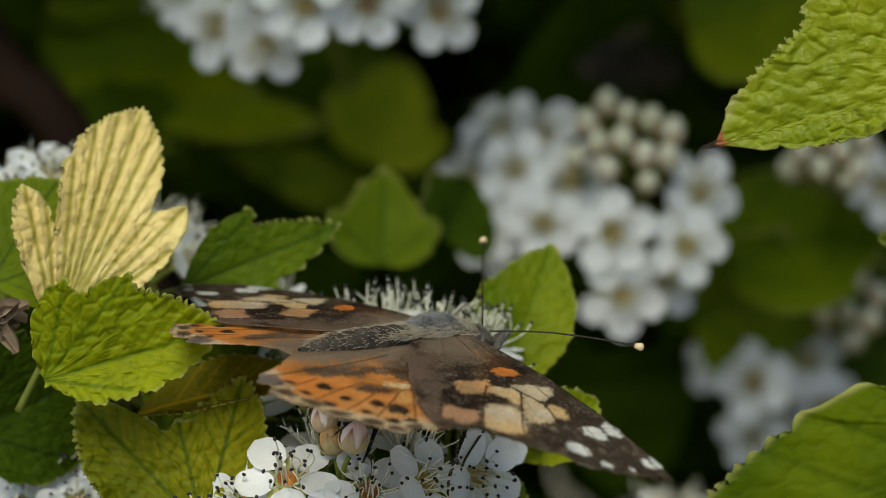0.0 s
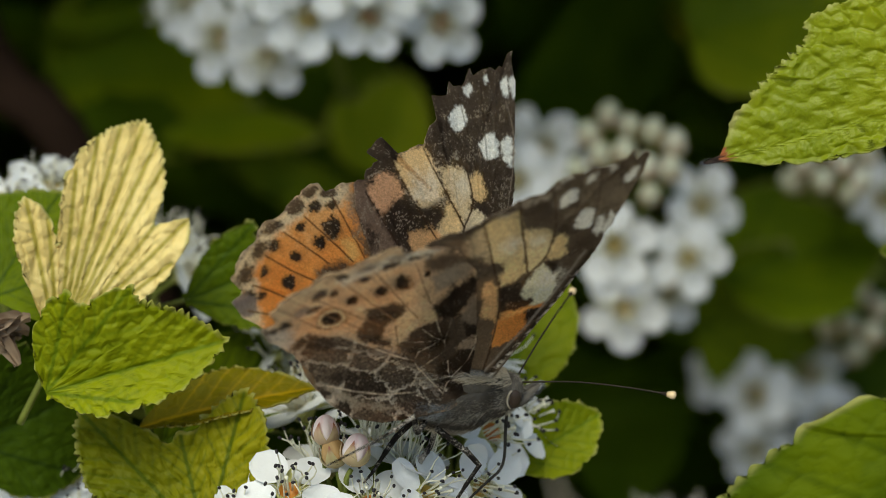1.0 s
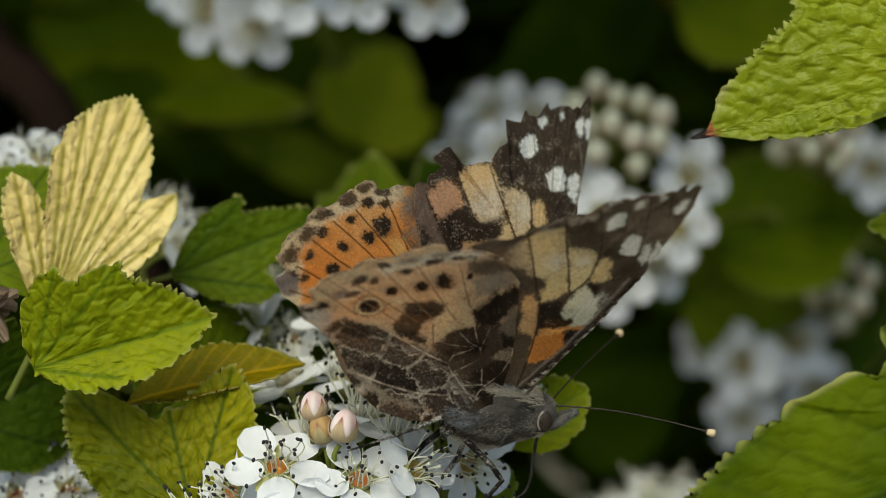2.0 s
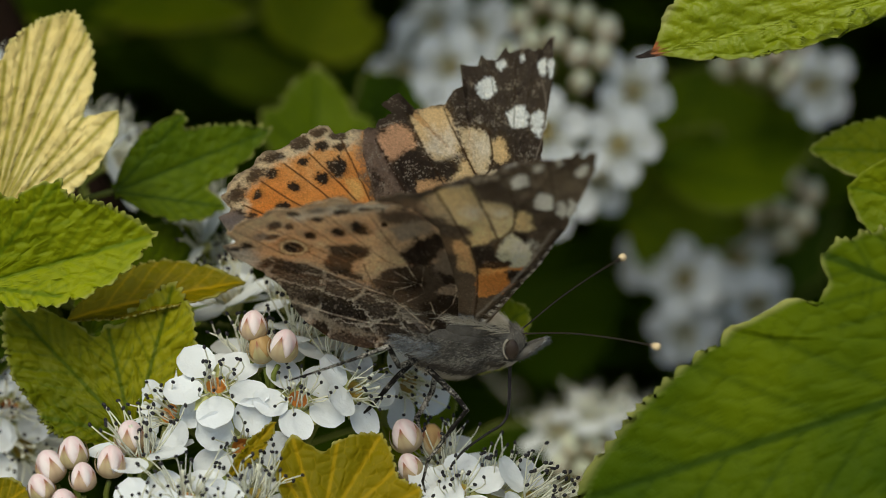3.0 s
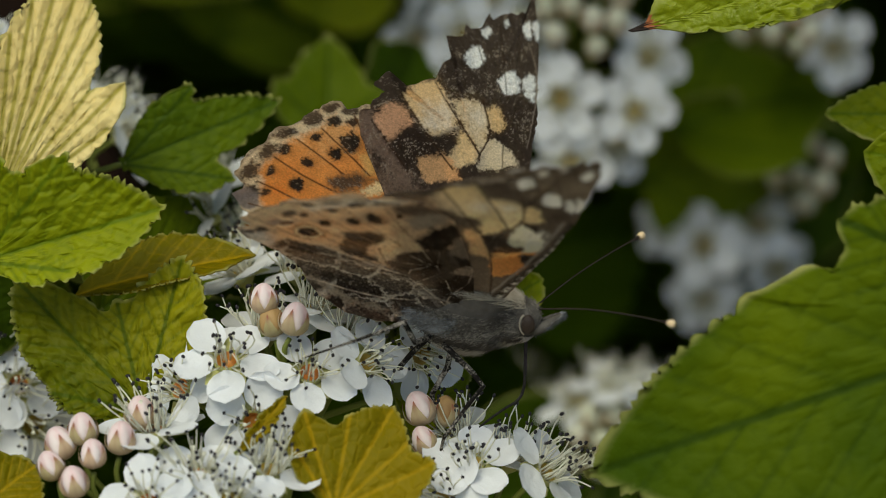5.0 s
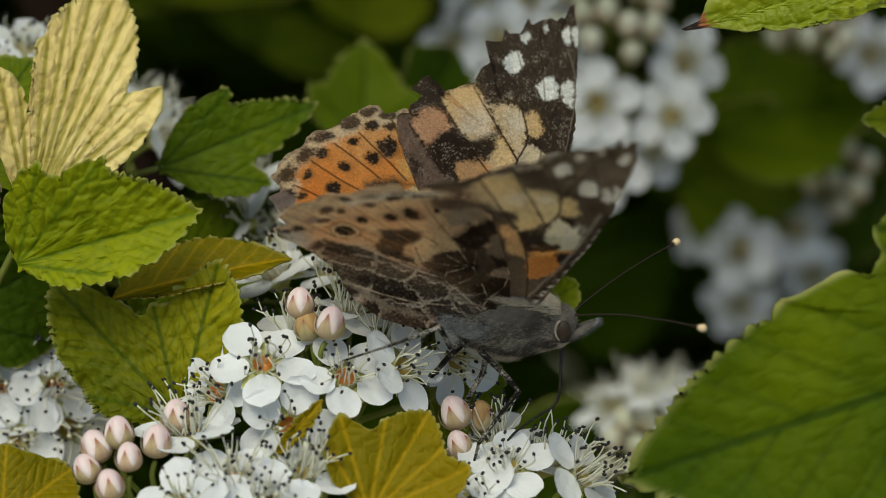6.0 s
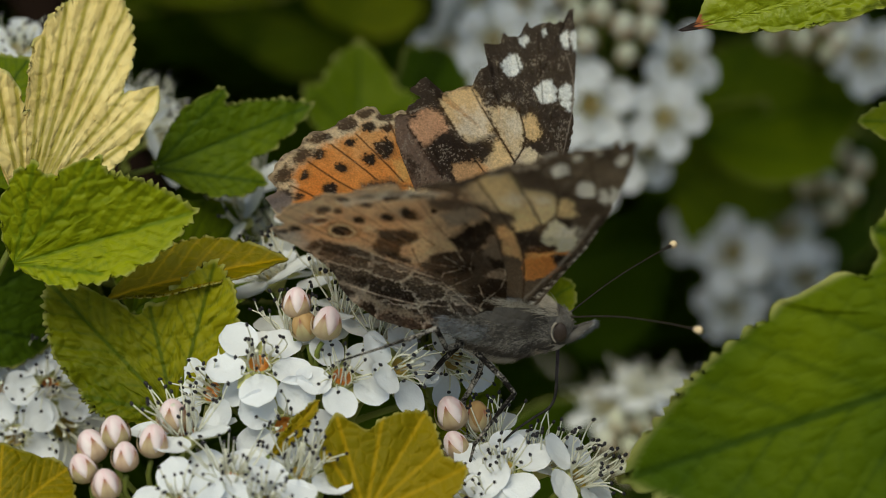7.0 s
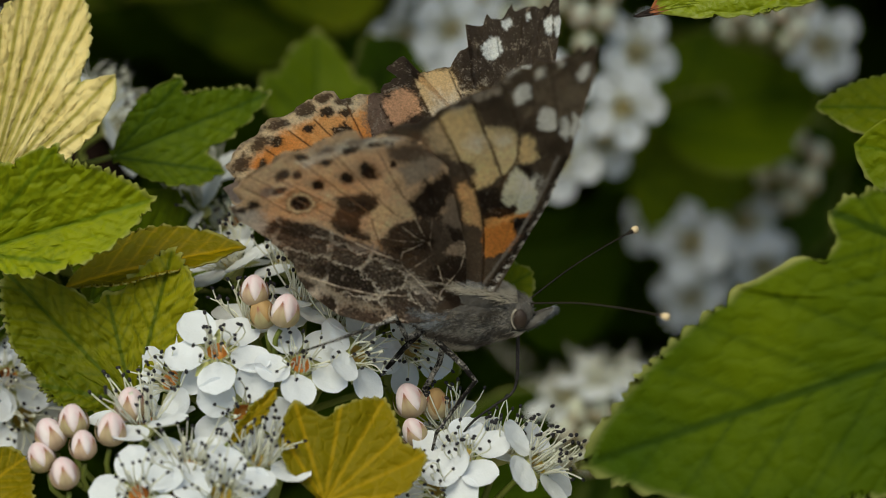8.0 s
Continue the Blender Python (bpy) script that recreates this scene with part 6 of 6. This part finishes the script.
    part("belly_fur", fur([(on_ball(*ball, (-1, -0.80)), 2000), (on_ball(0.60, 0, -0.18, 0.32, 0.17, 0.20, (-1, -0.8)), 900), (on_ball(0.80, 0, -0.10, 0.19, 0.16, 0.21, (-1, -0.7)), 400)], 0.085, 0.0030, 4, 1.5), FUR_PALE, "pale hairs under the body")
    part("back_fur", fur([(on_ball(0.2, 0.0, 0.03, 0.48, 0.25, 0.21, (0.45, 0.8)), 1200), (on_ball(-0.30, 0, 0.04, 0.4, 0.22, 0.17, (0.45, 0.85)), 800), (on_ball(0.60, 0, 0.0, 0.2, 0.20, 0.19, (0.4, 1)), 500)], 0.17, 0.0026, 5, 1.5), FUR_PALE, "long pale hairs over the back")
    part("abdomen_fur", fur([(on_ball(-0.8, 0, 0.1, 0.75, 0.165, 0.15, (-0.2, 1)), 420)], 0.05, 0.0034, 6, 1.5), FUR_PALE)
    legs = [
        [(-0.20, -0.10, -0.44), (-0.40, -0.34, -0.46), (-0.60, -0.50, -0.19), (-0.84, -0.60, -0.31), (-1.09, -0.65, -0.44), (-1.60, -0.70, -0.72)],
        [(-0.06, -0.12, -0.50), (0.28, -0.35, -0.67), (0.43, -0.42, -0.79), (0.32, -0.45, -1.01), (0.13, -0.50, -1.43), (0.13, -0.50, -1.68), (0.24, -0.50, -1.92)],
        [(0.08, 0.10, -0.50), (0.10, 0.14, -0.86), (0.02, 0.22, -1.23), (0.10, 0.20, -1.42), (0.16, 0.16, -1.62)],
        [(-0.1, 0.12, -0.40), (-0.31, 0.22, -0.80), (-0.41, 0.18, -0.97), (-0.55, 0.1, -1.18), (-0.65, 0.06, -1.3)],
    ]
    for line in legs:
        pts = np.array(line)
        n = len(pts) - 1
        fine = np.concatenate([np.linspace(pts[i], pts[i + 1], 6, endpoint=False) for i in range(n)] + [pts[-1:]])
        rad = np.concatenate([np.linspace(0.036, 0.030, 12), np.linspace(0.026, 0.010, 6 * n - 11)])
        rad[[6 * i for i in range(2, n)]] *= 1.25
        leg = part("leg", tube(fine * CM, rad * CM, 8), LEG, "thin dark speckled leg")
        spines = [tube([Vector(fine[k]) * CM, (Vector(fine[k]) + Vector((0.05, 0.03 * (-1) ** k, -0.04))) * CM], [0.004 * CM, 0.001 * CM], 4) for k in range(13, len(fine) - 1, 2)]
        child("spines", mesh_of("spines", *join(spines), HORN), leg)
    blades = {}
    for s, which in ((1, "left"), (-1, "right")):
        blades["hind", s] = child("hindwing", wing_mesh("hindwing", HIND_EDGE, (-0.85, 0.65), s, hind_dorsal, hind_ventral, lower=0.035), bf, None, "orange hindwing with a row of dark eyespots")
        blades["fore", s] = child("forewing", wing_mesh("forewing", FORE_WORN if s > 0 else FORE_BETTER, (0.25, 1.7), s, fore_dorsal, fore_ventral), bf, None, "torn dark-tipped forewing with white spots")
    return bf, blades, antennae


butterfly, blades, antennae = build_butterfly()


def build_bee():
    bee = thing("bee", BUSH, "dark furry bee in flight among the blossom", "bee")
    for name, at, size in (("abdomen", (-0.55, 0, 0), (0.5, 0.3, 0.28)), ("thorax", (0.1, 0, 0.03), (0.3, 0.28, 0.27)), ("head", (0.45, 0, -0.03), (0.15, 0.2, 0.18))):
        v, f = blob(*size, 16, 12, 0.1, 3)
        child(name, mesh_of(name, [(p + Vector(at)) * CM for p in v], f, BEE_DARK), bee)
    v, f = fur([(on_ball(0.1, 0, 0.03, 0.3, 0.28, 0.27), 700), (on_ball(-0.55, 0, 0, 0.5, 0.3, 0.28), 600)], 0.1, 0.005, 9)
    child("fur", mesh_of("fur", v, f, BEE_DARK), bee)
    for s in (-1, 1):
        vv = [(0.1, s * 0.15, 0.25), (0.2, s * 0.5, 0.4), (0.1, s * 0.95, 0.5), (-0.12, s * 1.05, 0.5), (-0.22, s * 0.8, 0.42), (-0.12, s * 0.4, 0.32)]
        child("wing", mesh_of("wing", [Vector(p) * CM for p in vv], [tuple(range(6))], BEE_WING), bee)
        for k in range(3):
            t = tube(smooth_line([(0.2 - k * 0.15, s * 0.15, -0.2), (0.15 - k * 0.2, s * 0.35, -0.35), (0.0 - k * 0.2, s * 0.4, -0.6)], 7) * CM, [0.02 * CM] * 7, 5)
            child("leg", mesh_of("leg", t[0], t[1], HORN), bee)
    return bee


bee = build_bee()


def motions():
    """The butterfly turns on the blossom and beats its wings; a bee passes; a leaf sways."""
    def body(u, w, v, yaw, pitch, roll):
        turn = Matrix.Rotation(radians(yaw), 4, "Z") @ Matrix.Rotation(radians(-pitch), 4, "Y") @ Matrix.Rotation(radians(roll), 4, "X")
        return BUSH @ Matrix.Translation((u * CM, w * CM, v * CM)) @ turn

    def wing(s, beat, sweep=0.0):
        return Matrix.Translation((0, s * HINGE_Y * CM, HINGE_Z * CM)) @ Matrix.Rotation(radians(s * beat), 4, "X") @ Matrix.Rotation(radians(-s * sweep), 4, "Z")

    # seconds; place (right, away, up in cm) and turn (yaw, pitch, roll)
    places = [
        (0, -0.45, 0.11, 0.20, 34.9, 5.9, 13.7), (0.1, -0.43, 0.18, 0.20, 32.9, 5.8, 20.0), (0.2, -0.45, 0.12, 0.08, 43, 6.5, 32),
        (0.7, -0.43, 0.12, 0.05, 43.15, 6.96, 32.5), (0.9, -0.38, 0.07, 0.0, 38.6, 4.95, 32.5), (1, -0.17, -0.27, -0.09, 29, -1.95, 27.6),
        (1.2, -0.08, -0.40, -0.18, 27.3, -5.66, 24.1), (2.3, 0.43, 0.0, -0.53, 25, -12.2, 25.3), (2.5, 0.44, 0.01, -0.54, 24.9, -12.25, 25.35),
        (2.7, 0.51, -0.23, -0.51, 9.7, -10.9, 24.5), (2.9, 0.55, -0.24, -0.56, 8, -9.9, 21.2), (3.1, 0.6, 0.0, -0.56, 9, -11, 20.5), (3.2, 0.65, 0.39, -0.55, 14.9, -17.1, 18.8),
        (3.3, 0.64, 0.26, -0.57, 11.5, -13.2, 20.4), (3.5, 0.64, 0.24, -0.57, 11.3, -13, 20.5), (4.5, 0.60, 0.19, -0.61, 10.7, -10.85, 20.2), (4.65, 0.60, 0.17, -0.61, 10.5, -10.8, 20.3),
        (4.8, 0.60, 0.05, -0.62, 9.3, -10.5, 20.8), (5.2, 0.60, 0.03, -0.62, 9.2, -10.4, 20.9), (6.5, 0.60, -0.05, -0.63, 8.96, -10.8, 20.6),
        (7.8, 0.59, -0.01, -0.65, 8.8, -10.6, 21.2), (8, 0.61, -0.07, -0.65, 8.9, -9.95, 21.2)]
    walk(butterfly, [(t, body(*row)) for t, *row in places])
    # seconds; lift of the right and left wings, sweep of the right and left forewings
    beats = [
        (0, -13.5, -1.3, -6.4, -30.4), (0.1, 9.3, 8.6, -1.5, -26.8), (0.2, 83, 62, -6.5, -1.5), (0.7, 84, 63.2, -6.4, -1.4), (0.9, 84.7, 59.2, -7.9, -1.6), (1, 68.7, 56.3, -6.4, -3.2),
        (1.2, 58.6, 49.7, -2.5, -5.5), (2.3, 66, 55, -8.4, 0.5), (2.5, 65.6, 54.7, -8.4, 0.7), (2.7, 41.9, 39.2, -6.8, -3.7), (2.9, 51, 44.5, -6.1, -3.4), (3.1, 54, 47, -6.5, -4), (3.2, 65.5, 75, 4, -3),
        (3.3, 67.5, 52, -9, -5.8), (3.5, 67.5, 50.5, -9.1, -5.8), (4.5, 68.5, 50.3, -9.7, -5), (4.65, 67, 50, -9.6, -5.2), (4.8, 44, 44, -8.6, -9), (5.2, 46.9, 45.9, -8.6, -9.5), (6.5, 49.7, 44.9, -8.9, -9.1),
        (7.8, 51.5, 44.6, -8.5, -8.2), (8, 67.8, 48.9, -8.1, -4.1)]
    for s, lift, sweep in ((-1, 1, 3), (1, 2, 4)):
        walk(blades["fore", s], [(row[0], wing(s, row[lift], row[sweep])) for row in beats])
        walk(blades["hind", s], [(row[0], wing(s, row[lift] + (-0.5 if row[0] < 0.15 else 0))) for row in beats])
    # seconds; where the tips of the right and left antennae point, in the body's space
    feelers = {
        -1: [(0, 1.83, -1.64, 0.16), (0.2, 1.80, -1.55, 0.70), (0.5, 1.78, -1.52, 0.77), (0.9, 1.85, -1.50, 0.72), (1.2, 2.14, -1.33, 0.56), (2.5, 2.26, -1.19, 0.58), (3.5, 2.01, -1.38, 0.71), (5, 2.10, -1.34, 0.64), (6.5, 2.00, -1.40, 0.68), (8, 2.12, -1.31, 0.64)],
        1: [(0, 1.88, 1.47, 0.74), (0.5, 1.95, 1.42, 0.68), (1.2, 2.14, 1.32, 0.59), (2.5, 2.06, 1.36, 0.65), (3.5, 2.09, 1.29, 0.74), (5, 2.12, 1.29, 0.68), (6.5, 2.10, 1.31, 0.68), (8, 2.14, 1.28, 0.68)]}
    for s, rows in feelers.items():
        antenna, root = antennae[s]
        rest = Vector((1.20, s * 1.28, 0.52))
        walk(antenna, [(t, Matrix.Translation(root * CM) @ rest.rotation_difference(Vector(tip) - root).to_matrix().to_4x4()) for t, *tip in rows])
    sway = [(0, 0, 0), (0.5, 0, -0.03), (1.2, 0.02, -0.03), (2.5, 0, -0.02), (2.9, 0.03, 0.01), (3.5, 0.03, 0.02), (4.5, -0.14, -0.04), (5.2, -0.18, -0.08), (6.5, 0.1, 0.04), (7, 0, 0), (7.5, 0.02, 0.01), (8, -0.02, 0)]
    still = TIP_LEAF.matrix_basis.copy()
    walk(TIP_LEAF, [(t, Matrix.Translation((u * CM, 0, v * CM)) @ still) for t, u, v in sway])
    flight = [
        (0, 2.36, 4.61, 14.9, 200), (0.1, 0.33, 1.66, 10.8, 260), (0.2, 1.36, 0.59, 10.8, 330), (0.35, 4.5, -9.0, 8.0, 340), (1.2, 12.0, -9.0, 8.0, 300), (2.0, 8.0, 8.0, 6.0, 250),
        (2.2, 4.2, 4.4, 4.5, 200), (2.3, 2.22, 3.36, 4.5, 170), (2.4, 2.53, 3.71, 4.5, 150), (2.6, 5.5, 8.0, 4.5, 150), (8, 9.0, 12.0, 5.0, 120)]
    walk(bee, [(t, BUSH @ Matrix.Translation((u * CM, w * CM, v * CM)) @ Matrix.Rotation(radians(yaw), 4, "Z")) for t, u, v, w, yaw in flight])


motions()
